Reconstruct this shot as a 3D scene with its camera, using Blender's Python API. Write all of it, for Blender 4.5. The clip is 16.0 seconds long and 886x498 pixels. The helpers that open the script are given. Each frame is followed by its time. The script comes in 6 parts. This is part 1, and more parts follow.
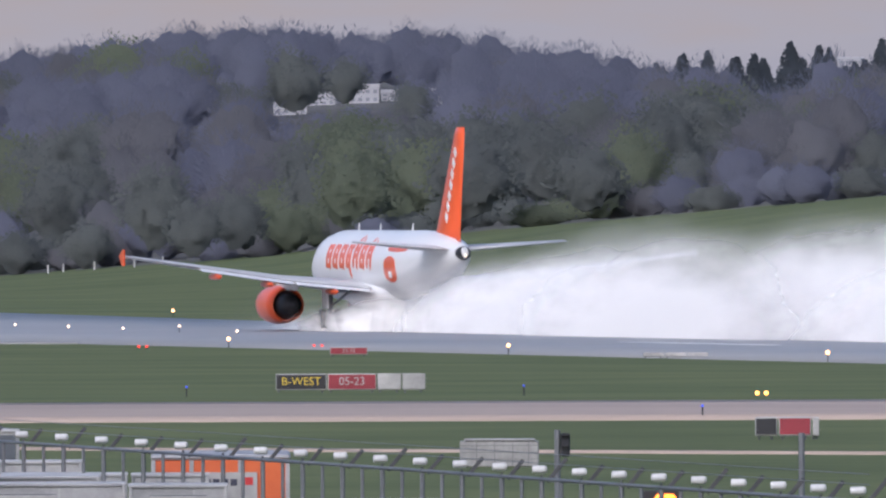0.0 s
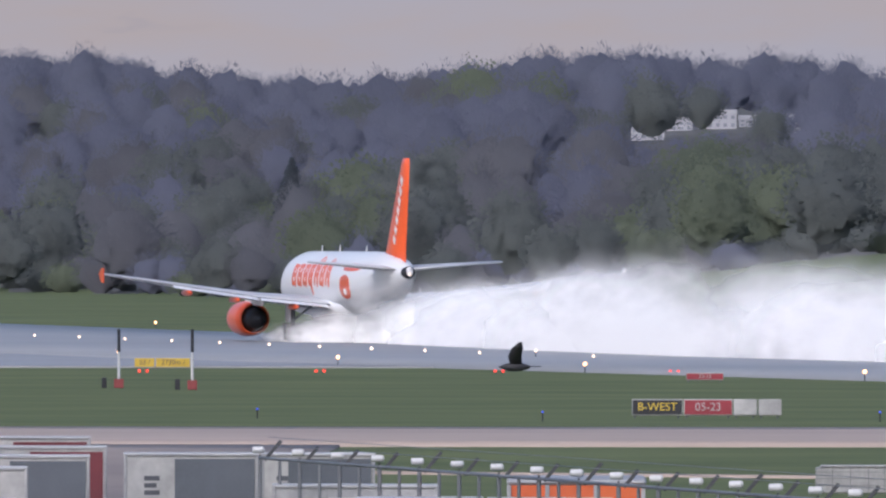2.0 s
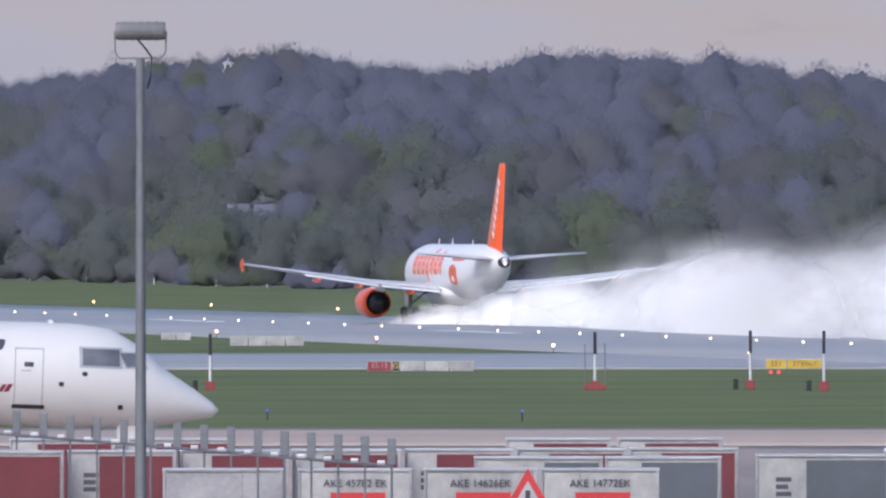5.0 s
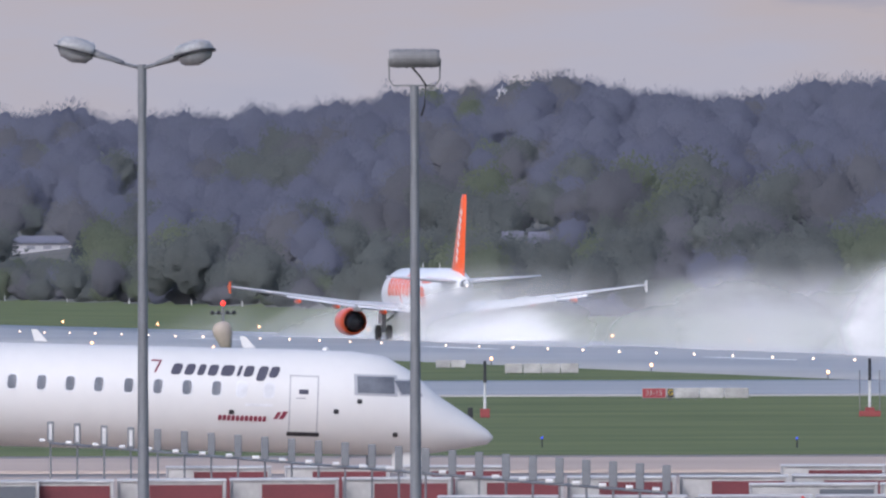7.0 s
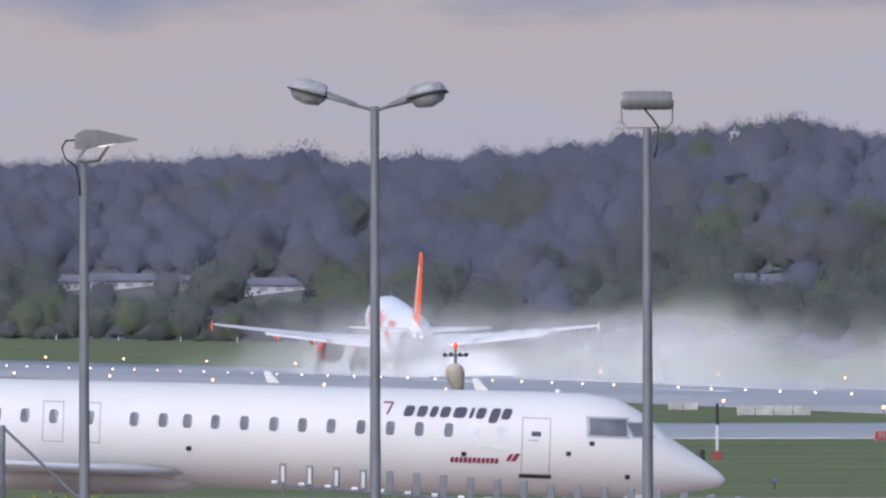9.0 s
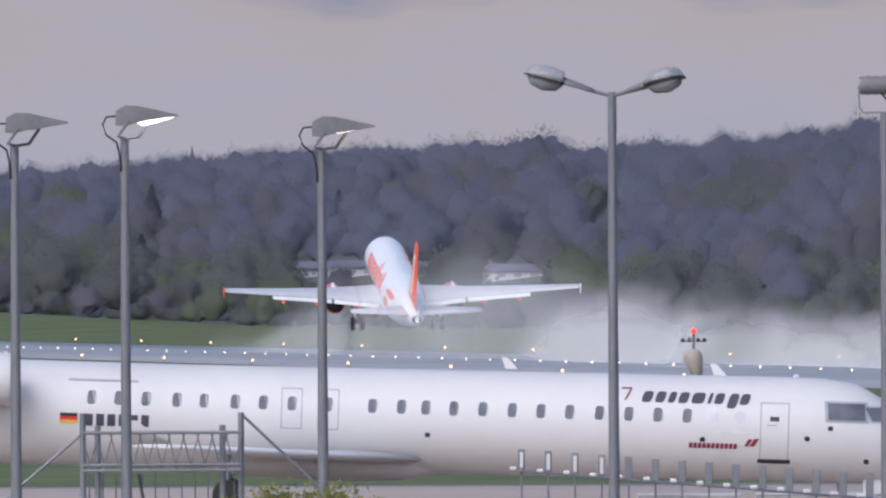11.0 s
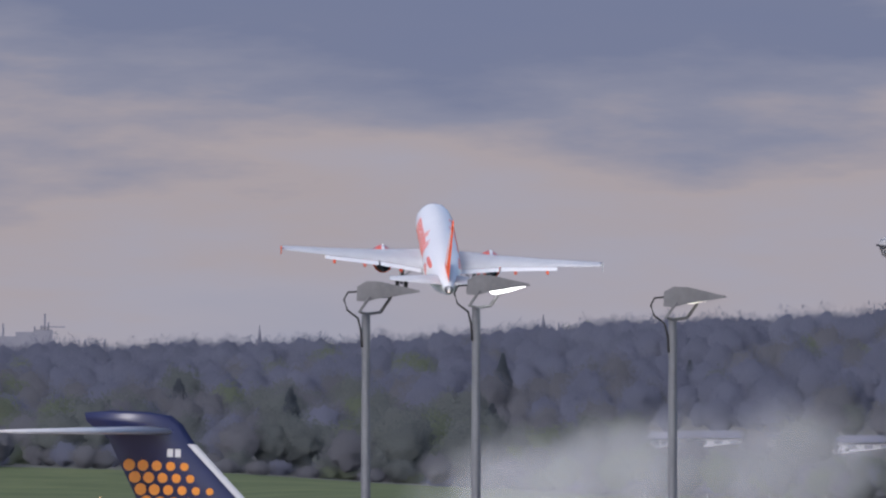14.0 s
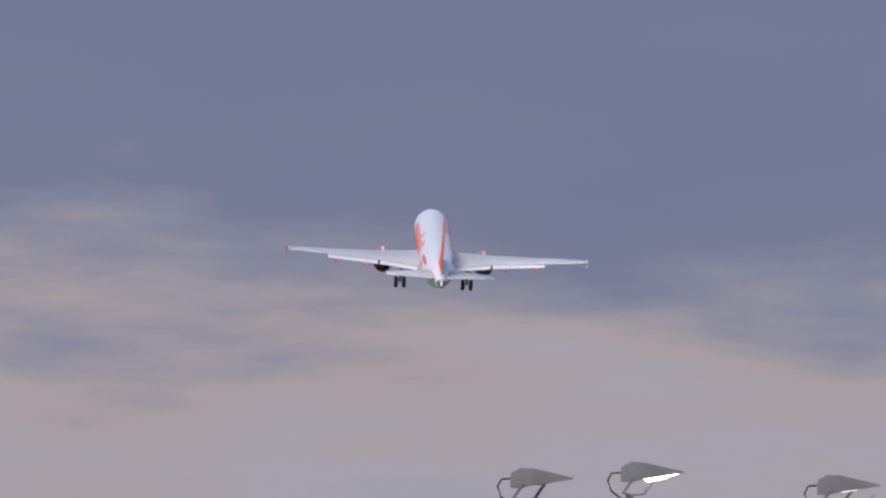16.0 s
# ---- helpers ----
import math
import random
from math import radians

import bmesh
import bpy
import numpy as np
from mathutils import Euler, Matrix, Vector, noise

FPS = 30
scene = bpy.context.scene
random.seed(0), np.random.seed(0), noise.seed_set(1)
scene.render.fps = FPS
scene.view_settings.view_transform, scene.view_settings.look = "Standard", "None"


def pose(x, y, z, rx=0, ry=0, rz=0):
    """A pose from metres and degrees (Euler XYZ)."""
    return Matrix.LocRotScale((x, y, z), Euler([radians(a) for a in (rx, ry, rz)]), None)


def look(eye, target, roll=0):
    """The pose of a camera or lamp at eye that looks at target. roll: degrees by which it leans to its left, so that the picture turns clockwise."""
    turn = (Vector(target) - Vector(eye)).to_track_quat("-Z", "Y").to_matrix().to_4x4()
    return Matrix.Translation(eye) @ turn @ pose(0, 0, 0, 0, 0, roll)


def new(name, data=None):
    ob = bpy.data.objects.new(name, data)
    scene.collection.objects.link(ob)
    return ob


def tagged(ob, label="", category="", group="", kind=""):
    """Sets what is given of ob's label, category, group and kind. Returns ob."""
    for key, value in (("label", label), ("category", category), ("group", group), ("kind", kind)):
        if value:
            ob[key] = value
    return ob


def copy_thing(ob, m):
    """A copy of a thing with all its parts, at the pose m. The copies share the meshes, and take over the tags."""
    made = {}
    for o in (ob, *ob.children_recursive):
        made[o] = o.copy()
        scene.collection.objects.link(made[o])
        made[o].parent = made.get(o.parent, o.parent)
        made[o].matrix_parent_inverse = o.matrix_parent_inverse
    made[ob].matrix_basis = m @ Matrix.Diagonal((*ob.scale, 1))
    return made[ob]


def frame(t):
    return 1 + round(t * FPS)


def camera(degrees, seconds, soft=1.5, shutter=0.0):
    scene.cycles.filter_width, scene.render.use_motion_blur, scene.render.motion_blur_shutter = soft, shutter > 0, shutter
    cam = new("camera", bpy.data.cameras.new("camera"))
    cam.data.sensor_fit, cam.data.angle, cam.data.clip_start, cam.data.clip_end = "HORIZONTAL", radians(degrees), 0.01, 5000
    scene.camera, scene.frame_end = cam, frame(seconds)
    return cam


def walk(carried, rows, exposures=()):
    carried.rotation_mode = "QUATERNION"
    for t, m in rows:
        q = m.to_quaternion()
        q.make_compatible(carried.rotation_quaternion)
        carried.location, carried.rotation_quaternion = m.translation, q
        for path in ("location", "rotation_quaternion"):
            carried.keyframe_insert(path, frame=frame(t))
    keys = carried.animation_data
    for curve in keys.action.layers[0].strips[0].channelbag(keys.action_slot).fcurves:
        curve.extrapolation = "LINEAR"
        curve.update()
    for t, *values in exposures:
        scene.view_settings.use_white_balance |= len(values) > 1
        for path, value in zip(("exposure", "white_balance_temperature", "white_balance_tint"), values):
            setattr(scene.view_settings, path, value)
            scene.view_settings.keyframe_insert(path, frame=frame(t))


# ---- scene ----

# ---- camera: on a tripod, seven metres up, swinging to the left after the aircraft ----
EYE_Z = 7.0
TICK = 1 / 32800.0            # bearings and elevations are counted in ticks of this many radians
cam = camera(2.7387, 16.0, soft=2.3)
SWING = [                     # seconds, bearing to the left, tilt, lean (degrees)
    (0.0, -0.0000, -0.1572, -0.237),
    (0.5, 0.2602, -0.2210, -0.223),
    (1.0, 0.6104, -0.2049, -0.195),
    (1.5, 0.8776, -0.1242, -0.085),
    (2.0, 1.1031, -0.0775, 0.045),
    (2.5, 1.3820, -0.0634, 0.050),
    (3.0, 1.7387, -0.0801, 0.074),
    (3.5, 1.9831, -0.0620, 0.096),
    (4.0, 2.1953, -0.0836, 0.077),
    (4.5, 2.6558, -0.0859, -0.006),
    (7.0, 3.9031, 0.0120, -0.171),
    (7.5, 4.1529, 0.0320, -0.196),
    (8.0, 4.3360, 0.0743, 0.128),
    (8.5, 4.4291, 0.1201, 0.036),
    (9.0, 4.6214, 0.1439, -0.110),
    (9.5, 4.8607, 0.0755, -0.210),
    (10.0, 5.0845, -0.0012, -0.362),
    (12.5, 5.8120, 0.2903, 0.070),
    (13.0, 5.9233, 0.2847, 0.225),
    (13.5, 6.1093, 0.4883, 0.125),
    (14.0, 6.4415, 0.6314, 0.048),
    (14.5, 6.7097, 0.6923, 0.126),
    (15.0, 6.8100, 0.9029, 0.162),
    (15.5, 6.8798, 1.1008, 0.230),
    (16.0, 6.9202, 1.2077, 0.309),
]
walk(cam, [(t, pose(0, 0, EYE_Z, 90 + tilt, 0, turn) @ pose(0, 0, 0, 0, 0, lean)) for t, turn, tilt, lean in SWING],
     exposures=[(0.0, 0.16, 5820, 13), (2.5, 0.18, 5820, 12.5), (4.5, 0.34, 5720, 12), (9.0, 0.30, 5720, 12), (12.5, 0.10, 5770, 12.5), (14.0, 0.04, 5820, 13), (16.0, 0.0, 5920, 14)])
FLIGHT = [                    # seconds, place of the main wheels, heading, nose up, bank (degrees)
    (0.0, -2.88, 1078.85, -0.70, 13.51, 0.00, 0.00),
    (0.5, -9.09, 1104.65, -0.66, 13.51, 0.00, 0.00),
    (1.0, -15.82, 1132.66, -0.67, 13.51, 0.00, 0.00),
    (1.5, -21.98, 1158.32, -0.71, 13.51, 0.00, 0.00),
    (2.0, -28.76, 1186.51, -0.61, 13.51, 0.00, 0.00),
    (2.5, -35.23, 1213.46, -0.52, 13.51, 0.00, 0.00),
    (3.0, -42.28, 1242.81, -0.53, 13.51, 0.00, 0.00),
    (3.5, -49.03, 1270.90, -0.44, 13.51, 0.00, 0.00),
    (4.0, -56.62, 1302.48, -0.42, 13.51, 0.00, 0.00),
    (4.5, -63.95, 1332.96, -0.33, 13.51, 0.00, 0.00),
    (7.0, -103.14, 1496.06, -0.07, 13.51, 0.00, 0.00),
    (7.5, -110.91, 1528.41, -0.13, 13.51, 0.00, 0.00),
    (8.0, -119.39, 1563.68, -0.24, 13.51, 0.00, 0.00),
    (8.5, -126.57, 1589.00, 0.25, 12.30, 2.95, -0.30),
    (9.0, -135.12, 1624.63, 0.30, 10.65, 4.42, 0.32),
    (9.5, -143.09, 1654.78, 0.56, 11.59, 5.26, -0.16),
    (10.0, -152.37, 1693.01, 0.90, 11.31, 8.85, 0.01),
    (12.5, -193.87, 1848.14, 10.70, 11.55, 14.80, -0.55),
    (13.5, -212.76, 1921.44, 19.31, 11.36, 16.68, 3.91),
    (14.0, -220.79, 1950.18, 24.62, 10.39, 16.09, 2.91),
    (14.5, -228.35, 1978.05, 29.36, 10.11, 15.24, 1.07),
    (15.0, -237.42, 2015.05, 35.42, 9.78, 15.37, 1.84),
    (15.5, -245.88, 2051.53, 41.22, 9.83, 15.32, 2.96),
    (16.0, -254.32, 2086.41, 47.28, 9.91, 15.17, 2.36),
]

# ---- light: an overcast evening sky with a wide, weak sun behind the camera ----
SUN_TURN, SUN_UP = 205.0, 40.0
world = bpy.data.worlds.new("overcast")
scene.world = world
world.use_nodes = True
wn, wl = world.node_tree.nodes, world.node_tree.links
sky = wn.new("ShaderNodeTexSky")
sky.sky_type, sky.sun_disc = "NISHITA", False
sky.sun_elevation, sky.sun_rotation = radians(SUN_UP), radians(SUN_TURN)
sky.air_density, sky.dust_density, sky.ozone_density = 0.8, 4.0, 1.5
wl.new(sky.outputs[0], wn["Background"].inputs[0])
wn["Background"].inputs[1].default_value = 0.15
sun = new("sun", bpy.data.lights.new("sun", "SUN"))
sun.data.energy, sun.data.angle, sun.data.color = 0.85, radians(30), (1.0, 0.96, 0.92)
a = radians(SUN_TURN)
sun.matrix_world = look((0, 0, 0), (-math.sin(a) * math.cos(radians(SUN_UP)), -math.cos(a) * math.cos(radians(SUN_UP)), -math.sin(radians(SUN_UP))))

# ---- materials ----
def mat(name, color, rough=0.6, metal=0.0, dark=None, scale=3.0, bump=0.0, bump_scale=30.0, island=0.0, obj=0.0,
        glow=None, power=0.0, thin=0.0, spec=0.5, fine=None, stretch=(1, 1, 1), coat=0.0):
    """A surface with stains at one scale, grain at a finer one, relief, and a change from piece to piece."""
    m = bpy.data.materials.new(name)
    m.use_nodes = True
    n, l = m.node_tree.nodes, m.node_tree.links
    b = n["Principled BSDF"]
    b.inputs["Roughness"].default_value, b.inputs["Metallic"].default_value = rough, metal
    b.inputs["Specular IOR Level"].default_value = spec
    b.inputs["Coat Weight"].default_value = coat
    co = n.new("ShaderNodeTexCoord")
    mp = n.new("ShaderNodeMapping")
    mp.inputs["Scale"].default_value = stretch
    l.new(co.outputs["Object"], mp.inputs[0])
    dark = dark or tuple(c * 0.78 for c in color)
    big, small = n.new("ShaderNodeTexNoise"), n.new("ShaderNodeTexNoise")
    big.inputs["Scale"].default_value, big.inputs["Detail"].default_value = scale, 5
    small.inputs["Scale"].default_value, small.inputs["Detail"].default_value = fine or scale * 11, 3
    add = n.new("ShaderNodeMath")
    add.operation = "MULTIPLY_ADD"
    add.inputs[1].default_value, add.inputs[2].default_value = 0.35, -0.17
    for t in (big, small):
        l.new(mp.outputs[0], t.inputs["Vector"])
    l.new(small.outputs["Fac"], add.inputs[0])
    tot = n.new("ShaderNodeMath")
    l.new(big.outputs["Fac"], tot.inputs[0])
    l.new(add.outputs[0], tot.inputs[1])
    last = tot
    for amount, node, out in ((island, "ShaderNodeNewGeometry", "Random Per Island"), (obj, "ShaderNodeObjectInfo", "Random")):
        if amount:
            r, k = n.new(node), n.new("ShaderNodeMath")
            k.operation = "MULTIPLY_ADD"
            k.inputs[1].default_value = amount
            l.new(r.outputs[out], k.inputs[0])
            l.new(last.outputs[0], k.inputs[2])
            s = n.new("ShaderNodeMath")
            s.operation = "SUBTRACT"
            s.inputs[1].default_value = amount / 2
            l.new(k.outputs[0], s.inputs[0])
            last = s
    ramp = n.new("ShaderNodeValToRGB")
    ramp.color_ramp.elements[0].position, ramp.color_ramp.elements[1].position = 0.28, 0.72
    ramp.color_ramp.elements[0].color, ramp.color_ramp.elements[1].color = (*dark, 1), (*color, 1)
    l.new(last.outputs[0], ramp.inputs[0])
    l.new(ramp.outputs[0], b.inputs["Base Color"])
    if bump:
        bt, bn = n.new("ShaderNodeTexNoise"), n.new("ShaderNodeBump")
        bt.inputs["Scale"].default_value, bt.inputs["Detail"].default_value = bump_scale, 3
        bn.inputs["Strength"].default_value, bn.inputs["Distance"].default_value = bump, 0.02
        l.new(mp.outputs[0], bt.inputs["Vector"])
        l.new(bt.outputs["Fac"], bn.inputs["Height"])
        l.new(bn.outputs[0], b.inputs["Normal"])
    if thin:                                  # thin leaves let light through
        tr, mx = n.new("ShaderNodeBsdfTranslucent"), n.new("ShaderNodeMixShader")
        mx.inputs[0].default_value = thin
        l.new(ramp.outputs[0], tr.inputs[0])
        l.new(b.outputs[0], mx.inputs[1])
        l.new(tr.outputs[0], mx.inputs[2])
        l.new(mx.outputs[0], n["Material Output"].inputs[0])
    if power:
        b.inputs["Emission Color"].default_value = (*(glow or color), 1)
        b.inputs["Emission Strength"].default_value = power
    return m


GRASS = mat("grass", (0.142, 0.165, 0.075), 0.9, dark=(0.088, 0.112, 0.052), scale=0.06, fine=0.5, spec=0.1)
FLOOR = mat("leaf_litter", (0.15, 0.148, 0.14), 0.95, dark=(0.11, 0.11, 0.105), scale=0.03, fine=0.5, spec=0.1)
WET = mat("wet_asphalt", (0.34, 0.33, 0.32), 0.45, dark=(0.25, 0.245, 0.24), scale=0.02, fine=0.4)
CONCRETE = mat("concrete", (0.43, 0.345, 0.29), 0.85, dark=(0.34, 0.275, 0.235), scale=0.04, fine=0.6)
MARK = mat("runway_paint", (0.75, 0.75, 0.73), 0.5, scale=0.3)
WHITE = mat("white_paint", (0.80, 0.80, 0.80), 0.32, dark=(0.75, 0.75, 0.76), scale=0.25, fine=3, coat=0.3)
ORANGE = mat("orange_paint", (0.82, 0.12, 0.03), 0.3, dark=(0.74, 0.10, 0.025), scale=0.3, coat=0.3)
GREYWING = mat("grey_wing_paint", (0.55, 0.56, 0.58), 0.4, dark=(0.46, 0.47, 0.49), scale=0.5)
DARK = mat("dark_metal", (0.045, 0.045, 0.05), 0.5, dark=(0.025, 0.025, 0.03), metal=0.4, scale=2)
RUBBER = mat("rubber", (0.02, 0.02, 0.02), 0.8, scale=4)
STEEL = mat("galvanised_steel", (0.20, 0.21, 0.225), 0.5, dark=(0.145, 0.15, 0.165), metal=0.35, scale=1.2, fine=14)
NAVY = mat("navy_paint", (0.018, 0.022, 0.075), 0.3, dark=(0.014, 0.017, 0.06), scale=0.5, coat=0.3)
AMBER = mat("amber_paint", (0.75, 0.28, 0.03), 0.35, scale=1)
GLASS = mat("dark_cabin_glass", (0.15, 0.16, 0.185), 0.1, dark=(0.09, 0.097, 0.115), scale=2)
INK = mat("dark_lettering", (0.05, 0.05, 0.08), 0.5, scale=3)
RED = mat("red_paint", (0.55, 0.04, 0.04), 0.5, dark=(0.45, 0.03, 0.035), scale=0.8)

# ---- building helpers ----
def at(a, d, z):
    """The place at a bearing of a ticks, d metres away, z metres up."""
    return Vector((-math.sin(a * TICK) * d, math.cos(a * TICK) * d, z))


def rise(e, d):
    """The height that shows e ticks above the horizon at d metres."""
    return EYE_Z + e * TICK * d


def obj(name, me, material=None, parent=None, label="", smooth=False):
    if smooth:
        me.polygons.foreach_set("use_smooth", np.ones(len(me.polygons), bool))
    if material:
        me.materials.append(material)
    ob = new(name, me)
    if parent:
        ob.parent = parent
    return tagged(ob, label)


def part(name, bm, material, parent=None, label="", smooth=False):
    me = bpy.data.meshes.new(name)
    bmesh.ops.recalc_face_normals(bm, faces=bm.faces)
    bm.to_mesh(me)
    bm.free()
    return obj(name, me, material, parent, label, smooth)


def thing(name, m, label, category, group="", kind=""):
    ob = tagged(new(name), label, category, group, kind)
    ob.matrix_basis = m
    return ob


def sheet(name, verts, faces, material, parent=None, label="", smooth=False):
    me = bpy.data.meshes.new(name)
    verts, faces = np.asarray(verts, np.float32), np.asarray(faces, np.int32)
    k = faces.shape[1]
    me.vertices.add(len(verts))
    me.vertices.foreach_set("co", verts.ravel())
    me.loops.add(faces.size)
    me.loops.foreach_set("vertex_index", faces.ravel())
    me.polygons.add(len(faces))
    me.polygons.foreach_set("loop_start", np.arange(0, faces.size, k, dtype=np.int32))
    me.update(calc_edges=True)
    me.validate()
    return obj(name, me, material, parent, label, smooth)


def grid_faces(nu, nv, wrap=False):
    out = []
    for i in range(nu - 1):
        for j in range(nv if wrap else nv - 1):
            k = (j + 1) % nv
            out.append((i * nv + j, i * nv + k, (i + 1) * nv + k, (i + 1) * nv + j))
    return out


def loft(bm, rings, caps=True):
    """Skins rings of equal count, in order."""
    vs = [[bm.verts.new(p) for p in r] for r in rings]
    n = len(vs[0])
    for a, b in zip(vs, vs[1:]):
        for j in range(n):
            bm.faces.new((a[j], a[(j + 1) % n], b[(j + 1) % n], b[j]))
    if caps:
        bm.faces.new(vs[0][::-1])
        bm.faces.new(vs[-1])
    return bm


def box(bm, x0, y0, z0, x1, y1, z1, bevel=0.0, m=None):
    vs = [bm.verts.new((x, y, z)) for x in (x0, x1) for y in (y0, y1) for z in (z0, z1)]
    fs = [bm.faces.new([vs[i] for i in f]) for f in ((0, 1, 3, 2), (4, 6, 7, 5), (0, 4, 5, 1), (2, 3, 7, 6), (0, 2, 6, 4), (1, 5, 7, 3))]
    if bevel:
        es = list({e for f in fs for e in f.edges})
        r = bmesh.ops.bevel(bm, geom=es, offset=bevel, segments=1, affect="EDGES", profile=0.5)
        vs = list({v for f in r["faces"] for v in f.verts} | {v for v in vs if v.is_valid})
    if m:
        bmesh.ops.transform(bm, matrix=m, verts=vs)
    return bm


def tube(bm, p, q, r0, r1=None, n=10, caps=True):
    p, q = Vector(p), Vector(q)
    m = (q - p).to_track_quat("Z", "Y").to_matrix()
    r1 = r0 if r1 is None else r1
    ring = lambda c, r: [c + m @ Vector((math.cos(2 * math.pi * i / n) * r, math.sin(2 * math.pi * i / n) * r, 0)) for i in range(n)]
    return loft(bm, [ring(p, r0), ring(q, r1)], caps)


def pipe(bm, pts, r, n=6):
    """One bent tube through points."""
    pts = [Vector(p) for p in pts]
    rings = []
    for i, p in enumerate(pts):
        m = (pts[min(i + 1, len(pts) - 1)] - pts[max(i - 1, 0)]).to_track_quat("Z", "Y").to_matrix()
        rings.append([p + m @ Vector((math.cos(2 * math.pi * k / n) * r, math.sin(2 * math.pi * k / n) * r, 0)) for k in range(n)])
    return loft(bm, rings)


def spin(bm, rows, origin=(0, 0, 0), axis="Y", n=24, caps=True):
    """Rows of (along, radius) turned about an axis."""
    o, rings = Vector(origin), []
    for s, r in rows:
        ring = []
        for i in range(n):
            c, k = math.cos(2 * math.pi * i / n) * r, math.sin(2 * math.pi * i / n) * r
            ring.append(o + Vector({"Y": (c, s, k), "Z": (c, k, s), "X": (s, c, k)}[axis]))
        rings.append(ring)
    return loft(bm, rings, caps)


B = bmesh.new


def words(text, height, material, parent, m, name="lettering"):
    """Flat raised lettering, standing in the parent's x-z plane, centred at m."""
    cu = bpy.data.curves.new("lettering", "FONT")
    cu.body, cu.size, cu.align_x, cu.align_y, cu.extrude = text, height * 1.38, "CENTER", "CENTER", 0.006
    tmp = bpy.data.objects.new("lettering", cu)
    me = bpy.data.meshes.new_from_object(tmp)
    bpy.data.objects.remove(tmp)
    me.transform(m @ pose(0, 0, 0, 90))
    return obj(name, me, material, parent)


def plate(name, x0, z0, x1, z1, y, material, parent, label="", thick=0.02):
    """A thin panel proud of a face that looks towards -y."""
    return part(name, box(B(), x0, y - thick, z0, x1, y, z1), material, parent, label)


def facing(a, d, z, turn=0):
    """A pose at a bearing whose -y side looks at the tripod."""
    p = at(a, d, z)
    return pose(p.x, p.y, p.z, 0, 0, math.degrees(a * TICK) + turn)


def on_land(a, d):
    return float(land(a, d))


def reach(a, e):
    """How far away the open ground shows e ticks from the horizon."""
    ds = np.arange(300, 3600, 1.0)
    shown = (land(np.full_like(ds, a), ds) - EYE_Z) / ds / TICK
    if not (shown >= e).any():
        return float(wood_foot(a)) + DEPTH * 0.9
    return float(ds[np.argmax(shown >= e)])

# ---- the ground, its runways and the wooded hill ----
BASE_A = [-3500, -784, 0, 284, 784, 1286, 1919, 2900, 3400, 3800, 4100, 4600, 6500]
BASE_D = [1450, 1500, 1600, 1650, 1713, 1850, 2000, 2500, 2700, 2750, 2750, 2750, 2750]
BASE_E = [10, 1, -64, -99, -134, -122, -113, -84, -75, -53, -33, -20, -10]
SKY_A = [-3500, -784, -616, -346, -216, -16, 354, 560, 784, 936, 1286, 1559, 1699, 1919, 2018, 2218, 2518, 2630, 3018, 3430, 3511, 3781, 4111, 4625, 6500]
SKY_E = [230, 221, 215, 225, 251, 286, 299, 285, 251, 260, 302, 305, 275, 300, 315, 298, 263, 250, 243, 231, 222, 202, 192, 184, 180]
HEADING, START = radians(13.49), Vector((0, 1066.8, 0))
ALONG = Vector((-math.sin(HEADING), math.cos(HEADING), 0))
RIGHT = Vector((math.cos(HEADING), math.sin(HEADING), 0))
DEPTH = 1500.0                                # from the wood's foot to the ridge
TREE = 8.5


def flat_z(d):
    return np.interp(d, [0, 550, 800, 1075, 1300, 1500, 2500, 5000], [0.45, 0.45, -0.4, -0.8, -0.45, -0.12, 0.4, 0.8])


def wood_foot(a):
    return np.interp(a, BASE_A, BASE_D)


def land(a, d):
    """The ground's height at a bearing (ticks) and distance."""
    df = wood_foot(a)
    zb = EYE_Z + np.interp(a, BASE_A, BASE_E) * TICK * df
    b = np.minimum(a * TICK, HEADING - 0.05)
    far = np.minimum(START.y * math.sin(HEADING) / np.sin(np.clip(HEADING - b, 0.05, 1.5)) * 1.14, df - 150)
    z = flat_z(d)
    k = np.clip((d - far) / np.maximum(df - far, 1), 0, 1)
    z = z + (zb - flat_z(df)) * k * k * (3 - 2 * k) * (d <= df) + (d > df) * (zb - z)
    top = EYE_Z + np.interp(a, SKY_A, SKY_E) * TICK * (df + DEPTH) - TREE
    r = np.clip((d - df) / DEPTH, 0, 1.15)
    return z + (d > df) * (top - zb) * np.sin(np.clip(r, 0, 1) * math.pi / 2) ** 1.1 * np.where(r > 1, 1 - (r - 1) * 1.5, 1)


def land_xy(x, y):
    return land(np.arctan2(-x, y) / TICK, np.hypot(x, y))


def ground_sheet():
    angs = np.unique(np.concatenate([np.linspace(-math.pi, math.pi, 60), np.arange(-2600, 6200, 50) * TICK]))[:-1]
    ds = np.concatenate([[0.02], np.arange(20, 500, 40), np.arange(500, 1700, 12), np.arange(1700, 4650, 40)])
    D, A = np.meshgrid(ds, angs, indexing="ij")
    Z = land(A / TICK, D)
    v = np.stack([-np.sin(A) * D, np.cos(A) * D, Z], -1).reshape(-1, 3)
    g = sheet("ground", v, grid_faces(len(ds), len(angs), True), GRASS, smooth=True)
    g.data.materials.append(FLOOR)
    mid = ((ds[1:] + ds[:-1]) / 2)[:, None] > wood_foot(angs / TICK)[None, :] + 4
    g.data.polygons.foreach_set("material_index", mid.astype(np.int32).ravel())
    tagged(g, "mown green grass airfield rising to a wooded hill", "grass", kind="structure")


